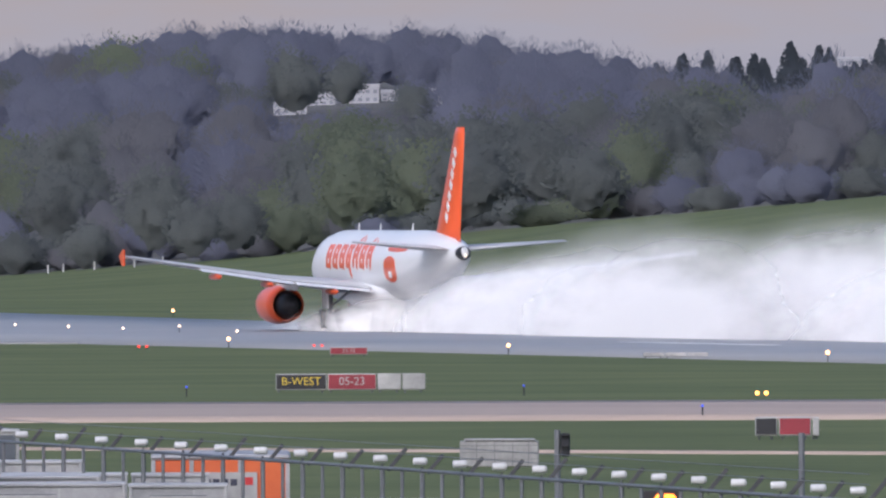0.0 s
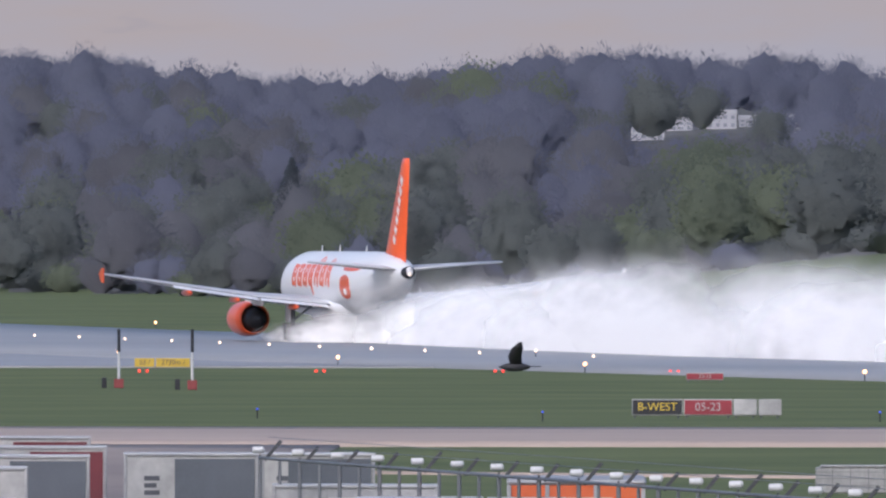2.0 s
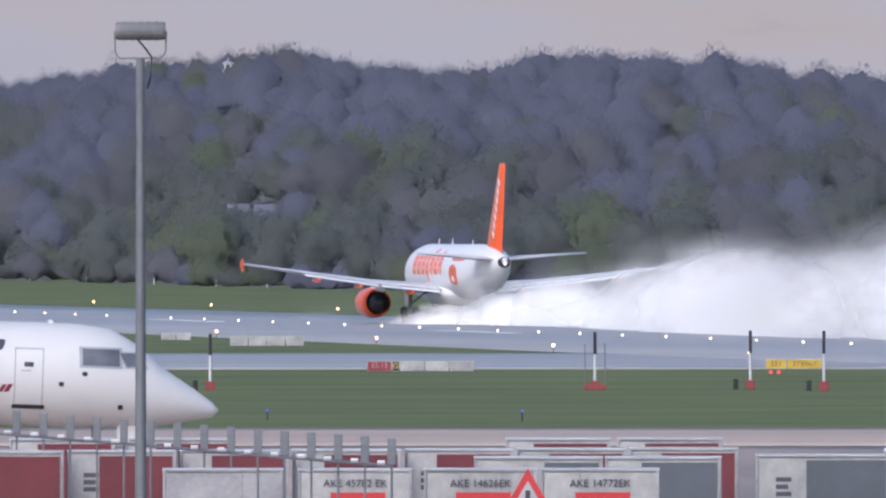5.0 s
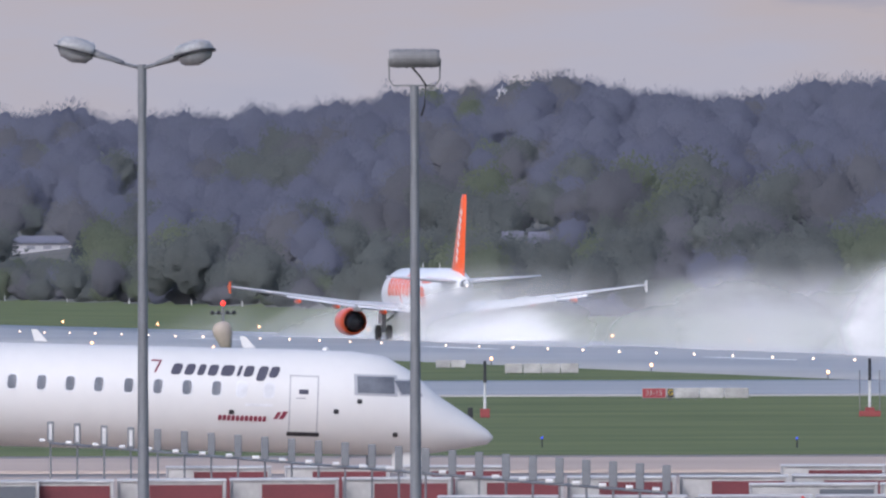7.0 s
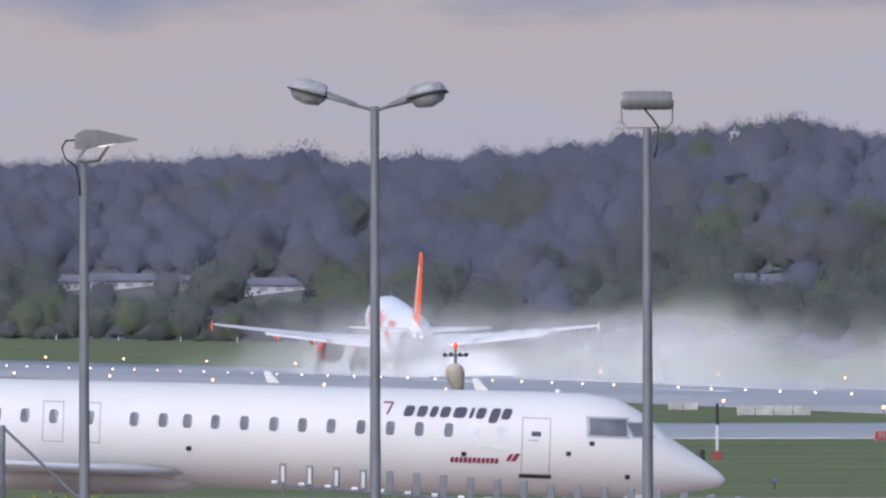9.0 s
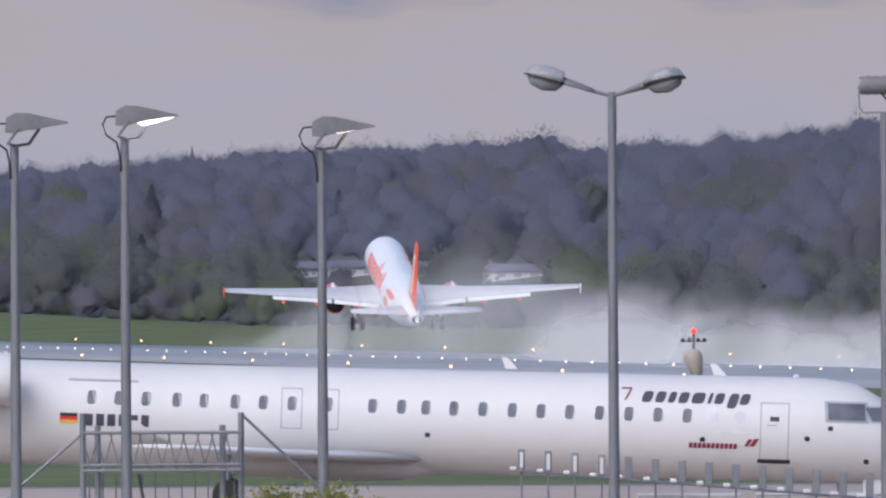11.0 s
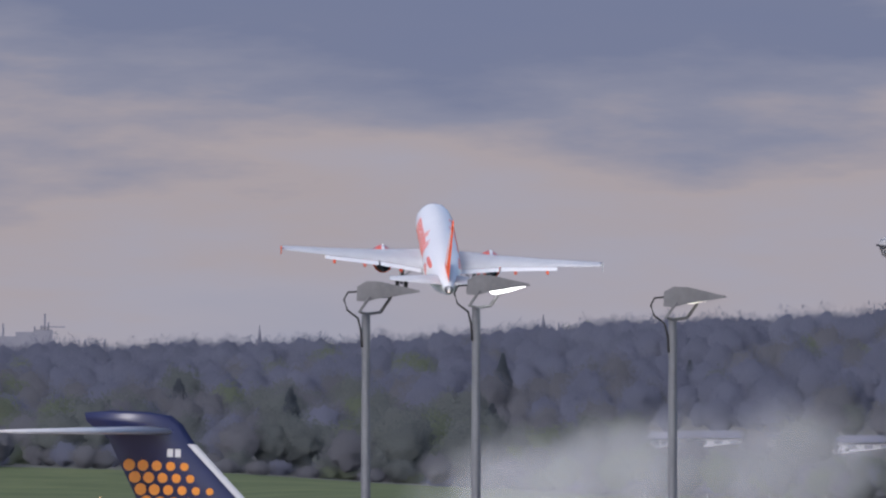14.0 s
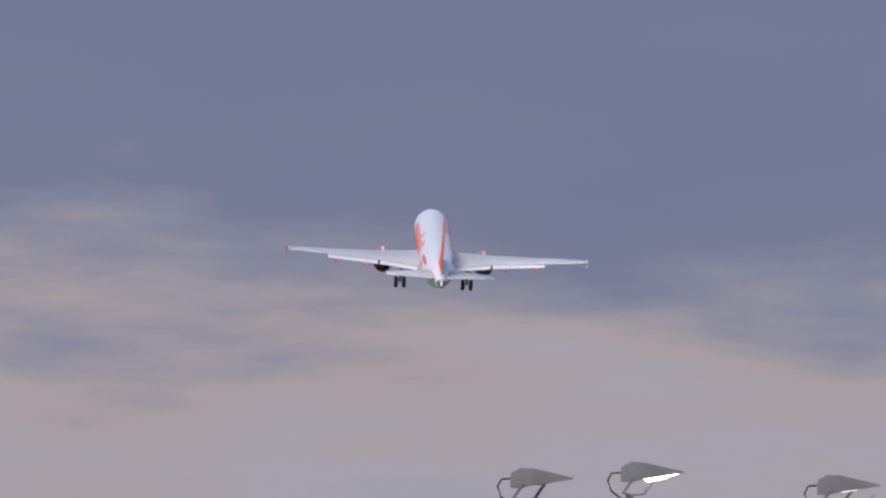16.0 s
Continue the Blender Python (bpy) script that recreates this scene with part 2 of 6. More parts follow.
def strip(name, origin, ux, uy, x0, x1, y0, y1, lift, material, label, category, step=12):
    """A paved sheet in a plan frame (ux, uy), laid over the ground."""
    nx, ny = max(2, int((x1 - x0) / step) + 1), max(2, int((y1 - y0) / step) + 1)
    X, Y = np.meshgrid(np.linspace(x0, x1, nx), np.linspace(y0, y1, ny), indexing="ij")
    x, y = origin.x + ux.x * X + uy.x * Y, origin.y + ux.y * X + uy.y * Y
    v = np.stack([x, y, land_xy(x, y) + lift], -1).reshape(-1, 3)
    ids = np.arange(nx * ny).reshape(nx, ny)
    faces = grid_faces(nx, ny)
    for edge in (ids[:, 0], ids[::-1, -1], ids[0, ::-1], ids[-1, :]):     # sides down into the soil
        n0 = len(v)
        v = np.concatenate([v, v[edge] - np.array([0, 0, 0.4])])
        faces += [(edge[i], edge[i + 1], n0 + i + 1, n0 + i) for i in range(len(edge) - 1)]
    s = sheet(name, v, faces, material)
    return tagged(s, label, category, kind="structure")


ground_sheet()
EAST, NORTH, ORIGIN = Vector((1, 0, 0)), Vector((0, 1, 0)), Vector((0, 0, 0))
strip("runway", START, RIGHT, ALONG, -38, 9, -600, 1550, 0.10, WET, "wet dark asphalt runway reflecting the grey sky", "runway")
strip("taxiway", ORIGIN, EAST, NORTH, -170, 70, 544, 611, 0.07, CONCRETE, "pale dry concrete taxiway across the grass", "taxiway")
strip("apron", ORIGIN, EAST, NORTH, -170, -13.5, 230, 543.9, 0.07, CONCRETE, "pale concrete apron under the parked jet", "apron")
strip("crossing_taxiway", ORIGIN, EAST, NORTH, -190, 2, 985, 1112, 0.06, WET, "wet taxiway band joining the runway", "taxiway")
side = (at(-800, 470, 0) - at(800, 486, 0)).normalized()
strip("service_road", at(800, 486, 0), side, Vector((-side.y, side.x, 0)), 0, (at(-800, 470, 0) - at(800, 486, 0)).length, -0.5, 0.8, 0.07, CONCRETE, "narrow pale service road in the grass", "road", step=3)
for s in (-250, -130, 210, 330, 450):
    strip("runway_marking", START, RIGHT, ALONG, -14.6, -13.6, s, s + 30, 0.12, MARK, "worn white centre line stripe on wet asphalt", "road marking", step=6)


def grass_tufts():
    """Uneven tufts in the mown grass between the pavements."""
    r = np.random.default_rng(5)
    n = 16000
    a, d = r.uniform(-1000, 3000, n), 380 + 640 * r.random(n) ** 0.8
    x, y = -np.sin(a * TICK) * d, np.cos(a * TICK) * d
    keep = ~((y > 542) & (y < 612)) & ~((x < -13) & (y < 612)) & ~((x < 4) & (y > 983)) & (np.abs(y - 478) > 12)
    rel = np.stack([x, y], 1) - np.array([START.x, START.y])
    keep &= rel @ np.array([RIGHT.x, RIGHT.y]) > 10.5
    x, y = x[keep], y[keep]
    c = np.stack([x, y, land_xy(x, y) - 0.02], 1)
    out = []
    for k in range(3):
        o = r.normal(size=(len(c), 3)) * np.array([0.16, 0.3, 0])
        w, h = r.uniform(0.05, 0.16, len(c)), r.uniform(0.04, 0.13, len(c))
        z = np.zeros(len(c))
        out.append(np.stack([c + o - np.stack([w, z, z], 1), c + o + np.stack([w, z, z], 1), c + o + np.stack([r.normal(size=len(c)) * 0.05, z, h], 1)], 1))
    v = np.concatenate(out).reshape(-1, 3)
    tuft = mat("grass_tufts", (0.13, 0.15, 0.07), 0.9, dark=(0.06, 0.085, 0.04), scale=0.06, fine=0.5, island=0.9, thin=0.3, spec=0.1)
    tagged(sheet("grass_tufts", v, np.arange(len(v)).reshape(-1, 3), tuft), "uneven tufts of darker grass in the mown field", "grass", kind="stuff")


grass_tufts()


def sky_backdrop():
    """The clouded sky, far behind everything."""
    m = bpy.data.materials.new("evening_clouds")
    m.use_nodes = True
    n, l = m.node_tree.nodes, m.node_tree.links
    n.remove(n["Principled BSDF"])
    em = n.new("ShaderNodeEmission")
    l.new(em.outputs[0], n["Material Output"].inputs[0])
    co, mp = n.new("ShaderNodeTexCoord"), n.new("ShaderNodeMapping")
    mp.inputs["Scale"].default_value = (0.0042, 0.0042, 0.018)
    l.new(co.outputs["Object"], mp.inputs[0])
    nz, sep = n.new("ShaderNodeTexNoise"), n.new("ShaderNodeSeparateXYZ")
    nz.inputs["Scale"].default_value, nz.inputs["Detail"].default_value, nz.inputs["Roughness"].default_value = 1.6, 6, 0.55
    l.new(mp.outputs[0], nz.inputs["Vector"])
    l.new(co.outputs["Object"], sep.inputs[0])
    k = n.new("ShaderNodeMath")
    k.operation = "MULTIPLY_ADD"
    k.inputs[1].default_value = 1 / 170.0
    l.new(sep.outputs["Z"], k.inputs[0])
    w = n.new("ShaderNodeMath")
    w.operation = "MULTIPLY_ADD"
    w.inputs[1].default_value, w.inputs[2].default_value = 1.05, -0.52
    l.new(nz.outputs["Fac"], w.inputs[0])
    l.new(w.outputs[0], k.inputs[2])
    ramp = n.new("ShaderNodeValToRGB")
    e = ramp.color_ramp.elements
    e[0].position, e[0].color = 0.0, (0.335, 0.328, 0.368, 1)
    e[1].position, e[1].color = 1.0, (0.176, 0.193, 0.270, 1)
    for pos, c in ((0.28, (0.384, 0.350, 0.364)), (0.45, (0.402, 0.338, 0.318)), (0.60, (0.256, 0.252, 0.298)), (0.74, (0.186, 0.199, 0.268))):
        x = e.new(pos)
        x.color = (*c, 1)
    l.new(k.outputs[0], ramp.inputs[0])
    l.new(ramp.outputs[0], em.inputs[0])
    angs = np.linspace(-5000, 9000, 60) * TICK
    zs = np.linspace(-30, 420, 4)
    v = [(-math.sin(a) * 4800, math.cos(a) * 4800, z) for z in zs for a in angs]
    s = sheet("backdrop", v, grid_faces(4, 60), m, smooth=True)
    tagged(s, "overcast evening sky, blue-grey above peach haze", "sky", kind="structure")


sky_backdrop()

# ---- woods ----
# distance haze is mixed into these colours: paler and bluer than the plants
BARK = mat("hazed_bare_twigs", (0.195, 0.208, 0.275), 0.9, dark=(0.155, 0.166, 0.224), scale=0.05, fine=0.3, island=0.22, thin=0.5, spec=0.1)
BROWN = mat("hazed_brown_twigs", (0.19, 0.194, 0.218), 0.9, dark=(0.146, 0.15, 0.172), scale=0.05, fine=0.3, island=0.22, thin=0.5, spec=0.1)
FRESH = mat("hazed_spring_leaves", (0.192, 0.222, 0.16), 0.8, dark=(0.15, 0.176, 0.135), scale=0.05, fine=0.3, island=0.25, thin=0.5, spec=0.1)
OLIVE = mat("hazed_olive_buds", (0.18, 0.198, 0.194), 0.85, dark=(0.14, 0.155, 0.156), scale=0.05, fine=0.3, island=0.25, thin=0.5, spec=0.1)
CONIFER = mat("hazed_conifer_needles", (0.11, 0.128, 0.15), 0.8, dark=(0.084, 0.098, 0.118), scale=0.05, fine=0.3, island=0.05, thin=0.5, spec=0.1)
rng = np.random.default_rng(7)
ESTATE = [                                    # far buildings: bearings, foot and top, storeys, bays, label
    (299, 240, 148, 172, 2, 4, "pale flat-roofed block among trees"), (242, 190, 165, 182, 2, 4, "pale flat-roofed block among trees"),
    (192, 112, 168, 196, 2, 6, "pale terraced block among the slope trees"), (108, 55, 172, 186, 2, 4, "low pale block among trees"),
    (50, -4, 158, 188, 3, 4, "white corner block with dark windows"), (422, 396, 150, 178, 2, 2, "small white house between bare trees"),
    (478, 462, 160, 186, 2, 2, "small pale house between bare trees"), (-319, -349, 172, 200, 2, 3, "pale boxy house beneath the conifers")]
VILLAS = [
    (3270, 3158, 12, 27, "white villa with a grey tiled roof"), (3330, 3275, 10, 25, "white villa with a grey tiled roof"), (3120, 3080, 12, 26, "small white house behind hedges"),
    (3008, 2890, 4, 19, "long white villa under a grey roof"), (2080, 2050, -12, 14, "grey gabled house among trees"), (2128, 2095, -26, 8, "dark gabled house among trees")]
CLEAR = [(r[1], r[0], reach((r[0] + r[1]) / 2, r[2]), r[2] + 0.5 * (r[3] - r[2])) for r in ESTATE + VILLAS]   # seen over low trees


def crown(kind, n, height, spread, size):
    """A lumpy crown of boughs, closed within and feathered with twigs or leaves."""
    boughs = rng.normal(size=(26, 3))
    boughs[:, 2] = np.abs(boughs[:, 2]) * 0.9 - 0.25
    boughs /= np.linalg.norm(boughs, axis=1)[:, None]
    weight = rng.uniform(0.15, 0.36, 26)

    def shape(d, out):
        """Where the crown's face lies in directions d, out times its own reach."""
        lump = 0.74 + (weight[None] * np.exp((d @ boughs.T - 1) / 0.045)).max(1)
        if kind == "cone":
            h = (d[:, 2] + 1) / 2
            flare = np.sqrt(np.maximum(1 - d[:, 2] ** 2, 1e-6))
            r = spread * np.minimum((1.04 - h) * 1.1, h * 5 + 0.2) * (0.8 + 0.25 * lump + 0.10 * np.sin(h * 38))
            return np.stack([d[:, 0] / flare * r * out, d[:, 1] / flare * r * out, h * height * (0.97 + 0.03 * out)], 1)
        return d * np.array([spread, spread, height * 0.46]) * (lump * out)[:, None] + np.array([0, 0, height * 0.50])

    bm = bmesh.new()
    bmesh.ops.create_icosphere(bm, subdivisions=3, radius=1.0)
    bm.verts.ensure_lookup_table()
    ball = np.array([v.co[:] for v in bm.verts])
    faces = np.array([[v.index for v in f.verts] for f in bm.faces])
    bm.free()
    core = shape(ball, rng.uniform(0.74, 0.93, len(ball)))
    d = rng.normal(size=(n, 3))
    d[:, 2] = np.abs(d[:, 2]) * 0.9 - 0.35
    d /= np.linalg.norm(d, axis=1)[:, None]
    p = shape(d, rng.uniform(0.84, 1.18, n))
    out = d + np.array([0, 0, 0.35]) + rng.normal(size=(n, 3)) * (0.35 if kind == "bare" else 0.8)
    out /= np.linalg.norm(out, axis=1)[:, None]
    side = np.cross(out, rng.normal(size=(n, 3)))
    side /= np.linalg.norm(side, axis=1)[:, None]
    ln = size * rng.uniform(0.5, 1.5, (n, 1))
    wide = 0.13 if kind == "bare" else 0.5
    v = np.stack([p - side * ln * wide, p + side * ln * wide, p + out * ln * (1.7 if kind == "bare" else 0.9)], 1).reshape(-1, 3)
    faces = np.concatenate([faces, len(core) + np.arange(3 * n).reshape(-1, 3)])
    v = np.concatenate([core, v])
    v[:, 2] = np.maximum(v[:, 2], 0.1)
    return v, faces


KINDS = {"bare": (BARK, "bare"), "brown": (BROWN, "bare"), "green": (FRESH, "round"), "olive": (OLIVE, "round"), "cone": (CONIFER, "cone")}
CROWNS = {k: [crown(KINDS[k][1], 1200, 13.0, 4.6 if k != "cone" else 3.7, 0.40) for _ in range(6)] for k in KINDS}


def soft_normals(m, s):
    """Foliage is shaded as one rounded crown, not fleck by fleck."""
    n = (m - np.array([0, 0, 6.0 * s])) / (6.0 * s)
    n = 0.45 * n / np.linalg.norm(n, axis=1)[:, None] + np.array([0, -0.45, 0.75])
    return n / np.linalg.norm(n, axis=1)[:, None]


def outward(m, fc):
    """Faces wound so that their fronts look out over the field, as the crown's do."""
    n = np.cross(m[fc[:, 1]] - m[fc[:, 0]], m[fc[:, 2]] - m[fc[:, 0]])
    return np.where((n[:, 2] * 0.2 - n[:, 1] < 0)[:, None], fc[:, ::-1], fc)


def woods():
    """The closed wood over the hillside."""
    out = {k: [] for k in KINDS}
    for row in range(15):
        f = row / 14
        a = -1250.0
        while a < 5200:
            df = float(wood_foot(a))
            d = df + 18 + DEPTH * math.asin(f ** 0.95) * 2 / math.pi + rng.uniform(-50, 50) * (f < 0.95)
            w = 4.3 / (d * TICK)
            a += w * rng.uniform(0.75, 1.25) * (0.95 if f < 0.95 else 0.62)
            if any(a0 - 6 < a < a1 + 6 and dh - 40 < d < dh + 25 for a0, a1, dh, _ in CLEAR):
                continue
            ground_z = float(land(a, d))
            room = min([(EYE_Z + e * TICK * d - ground_z) / 13.0 for a0, a1, dh, e in CLEAR if a0 - 4 < a < a1 + 4 and d < dh] + [2.0]) if rng.random() > 0.12 else 0.85
            if room < 0.2:
                continue
            n = noise.noise((a * 0.0025, f * 4, 3.0)) + rng.normal() * 0.22
            # bare, the kind with the bluest painted haze, grows commoner towards the ridge
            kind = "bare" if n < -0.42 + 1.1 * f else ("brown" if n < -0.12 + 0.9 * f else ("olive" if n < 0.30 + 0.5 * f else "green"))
            if a < -330 and f > 0.55:
                kind = "cone" if rng.random() < 0.8 else "bare"
            elif rng.random() < 0.02 and f < 0.6:
                kind = "cone"
            s = rng.uniform(0.50, 0.98) * (0.92 + 0.2 * noise.noise((a * 0.006, f * 7, 1.0)))
            if f > 0.9:
                s = (0.82 if a > 2900 else 0.72) + 0.35 * (s - 0.70)
            s = min(s, room)
            m, fc = CROWNS[kind][rng.integers(6)]
            m = m * np.array([s * rng.uniform(0.85, 1.2), s * rng.uniform(0.85, 1.2), s])
            t = rng.uniform(0, 6.283)
            c, k = math.cos(t), math.sin(t)
            m = np.stack([m[:, 0] * c - m[:, 1] * k, m[:, 0] * k + m[:, 1] * c, m[:, 2]], 1)
            q = at(a, d, ground_z - 0.9)
            out[kind].append((m + np.array(q), outward(m, fc), soft_normals(m, s)))
    a = -1250.0
    while a < 5200:                               # hedges and scrub along the wood's foot
        d = float(wood_foot(a)) + rng.uniform(-6, 30)
        a += 2.6 / (d * TICK) * rng.uniform(0.6, 1.2)
        kind = ("brown", "olive", "green", "bare", "olive")[rng.integers(5)]
        m, fc = CROWNS[kind][rng.integers(6)]
        m = m * np.array([0.55, 0.55, rng.uniform(0.25, 0.5)]) - np.array([0, 0, 1.2])
        out[kind].append((m + np.array(at(a, d, float(land(a, d)))), outward(m, fc), soft_normals(m, 0.4)))
    names = {"bare": "bare_woods", "brown": "brown_woods", "green": "leafing_woods", "olive": "budding_woods", "cone": "conifer_woods"}
    labels = {"bare": "distant bare spring woods on the ridge, blue-grey haze in their colour", "brown": "brown budding trees in the hillside woods, haze greying their colour", "green": "fresh green trees scattered through the hillside woods",
              "olive": "olive budding trees in the hillside woods", "cone": "dark conifers standing among the hillside woods"}
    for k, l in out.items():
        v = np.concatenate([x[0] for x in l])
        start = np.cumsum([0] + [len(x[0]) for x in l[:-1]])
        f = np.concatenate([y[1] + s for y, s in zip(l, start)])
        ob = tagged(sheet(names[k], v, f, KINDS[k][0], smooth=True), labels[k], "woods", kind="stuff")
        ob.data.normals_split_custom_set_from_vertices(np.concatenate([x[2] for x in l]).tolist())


woods()

# ---- the airliner that takes off ----
def wing_half(bm, sections, side):
    """Sections of (x, leading y, chord, z, thickness)."""
    rings = []
    for x, le, c, z, t in sections:
        prof = [(0, 0), (0.05, 0.35), (0.25, 0.6), (0.6, 0.42), (1.0, 0.03), (1.0, -0.03), (0.6, -0.3), (0.25, -0.4), (0.05, -0.25)]
        rings.append([Vector((x * side, le - u * c, z + w * t)) for u, w in prof])
    return loft(bm, rings)


def fuselage_rings(rows, n=36):
    """Rows of (y, half width, half height, centre z)."""
    return [[Vector((math.cos(2 * math.pi * i / n) * w, y, z + math.sin(2 * math.pi * i / n) * h)) for i in range(n)] for y, w, h, z in rows]


JET_BODY = [(-17.75, 0.22, 0.25, 4.55), (-17.3, 0.42, 0.48, 4.52), (-15.5, 0.85, 0.98, 4.42), (-13.0, 1.30, 1.42, 4.25), (-10.5, 1.66, 1.80, 4.02), (-8.0, 1.90, 2.02, 3.84),
            (-6.0, 1.975, 2.07, 3.78), (0, 1.975, 2.07, 3.78), (6, 1.975, 2.07, 3.78), (11.2, 1.975, 2.07, 3.78), (12.6, 1.90, 1.98, 3.72),
            (13.8, 1.68, 1.72, 3.60), (14.8, 1.34, 1.32, 3.44), (15.5, 0.95, 0.90, 3.30), (15.95, 0.50, 0.48, 3.20), (16.1, 0.1, 0.1, 3.17)]
WING = [(1.2, 5.4, 7.3, 2.45, 0.85), (1.95, 5.0, 6.9, 2.5, 0.85), (6.4, 2.6, 4.1, 2.95, 0.52), (11.5, -0.25, 2.7, 3.65, 0.32), (16.6, -2.75, 1.6, 4.35, 0.18), (17.0, -3.1, 1.25, 4.4, 0.12)]


def airliner():
    jet = thing("airliner", pose(0, 0, 0), "white twin-engine airliner with orange tail and orange engines taking off", "aeroplane")
    body = part("fuselage", loft(B(), fuselage_rings(JET_BODY)), WHITE, jet, smooth=True)
    for side in (-1, 1):
        wing = part("wing", wing_half(B(), WING, side), GREYWING, jet, "pale grey swept wing", smooth=True)
        part("tailplane", wing_half(B(), [(0.6, -12.4, 4.0, 4.75, 0.4), (1.2, -12.8, 3.6, 4.8, 0.38), (6.2, -15.7, 1.5, 5.2, 0.14)], side), GREYWING, jet, "pale grey tailplane", smooth=True)
    fin = B()
    prof = [(0, 0), (0.1, 0.5), (0.35, 0.8), (1, 0.05), (1, -0.05), (0.35, -0.8), (0.1, -0.5)]
    rings = []
    for z, le, c, t in ((5.0, -9.6, 7.0, 0.30), (5.9, -10.9, 5.7, 0.30), (11.4, -15.3, 2.4, 0.14), (11.76, -15.7, 1.9, 0.09)):
        rings.append([Vector((w * t, le - u * c, z)) for u, w in prof])
    part("fin", loft(fin, rings), ORANGE, jet, "bright orange tail fin", smooth=True)
    for side in (-1, 1):
        eng = part("engine", spin(B(), [(7.3, 0.84), (7.45, 0.95), (7.2, 1.06), (6.0, 1.14), (4.6, 1.10), (3.4, 0.97), (3.38, 0.88), (4.2, 0.84)], (5.75 * side, -0.9, 1.52), caps=False, n=28), ORANGE, jet, "orange engine cowling", smooth=True)
        part("nozzle", spin(B(), [(4.4, 0.86), (3.2, 0.70), (2.2, 0.55), (2.15, 0.40), (1.4, 0.16), (1.2, 0.03)], (5.75 * side, -0.9, 1.52), n=24), DARK, eng, "dark metal exhaust", smooth=True)
        part("fan", spin(B(), [(6.6, 0.85), (6.5, 0.85), (6.9, 0.2), (7.1, 0.02)][::-1], (5.75 * side, -0.9, 1.52), n=24), DARK, eng)
        part("pylon", box(B(), 5.6 * side, 0.2, 2.35, 5.9 * side, 4.9, 3.05, 0.08), WHITE, jet)
    return jet


jet = airliner()


def jet_patch(name, side, y0, y1, z0, z1, material, parent, lean=0.0, lift=0.015, label=""):
    """A rounded thin panel bent to the airliner's skin."""
    ys = [r[0] for r in JET_BODY]
    bm, rows, n = B(), [], 11
    for i in range(n):
        v = -1 + 2 * i / (n - 1)
        half = (y1 - y0) / 2 * max(0.25, (1 - abs(v) ** 4) ** 0.4)
        z = (z0 + z1) / 2 + v * (z1 - z0) / 2
        mid = (y0 + y1) / 2 + lean * (z - z0)
        ring = []
        across = np.linspace(mid - half, mid + half, 7)
        for y, l in [(y, lift) for y in across] + [(y, -0.05) for y in across[::-1]]:
            w, h, cz = (float(np.interp(y, ys, [r[j] for r in JET_BODY])) for j in (1, 2, 3))
            s = max(-0.99, min(0.99, (z - cz) / h))
            ring.append(Vector((side * (w + l) * math.sqrt(1 - s * s), y, cz + (h + l) * s)))
        rows.append(ring)
    loft(bm, rows)
    return part(name, bm, material, parent, label)


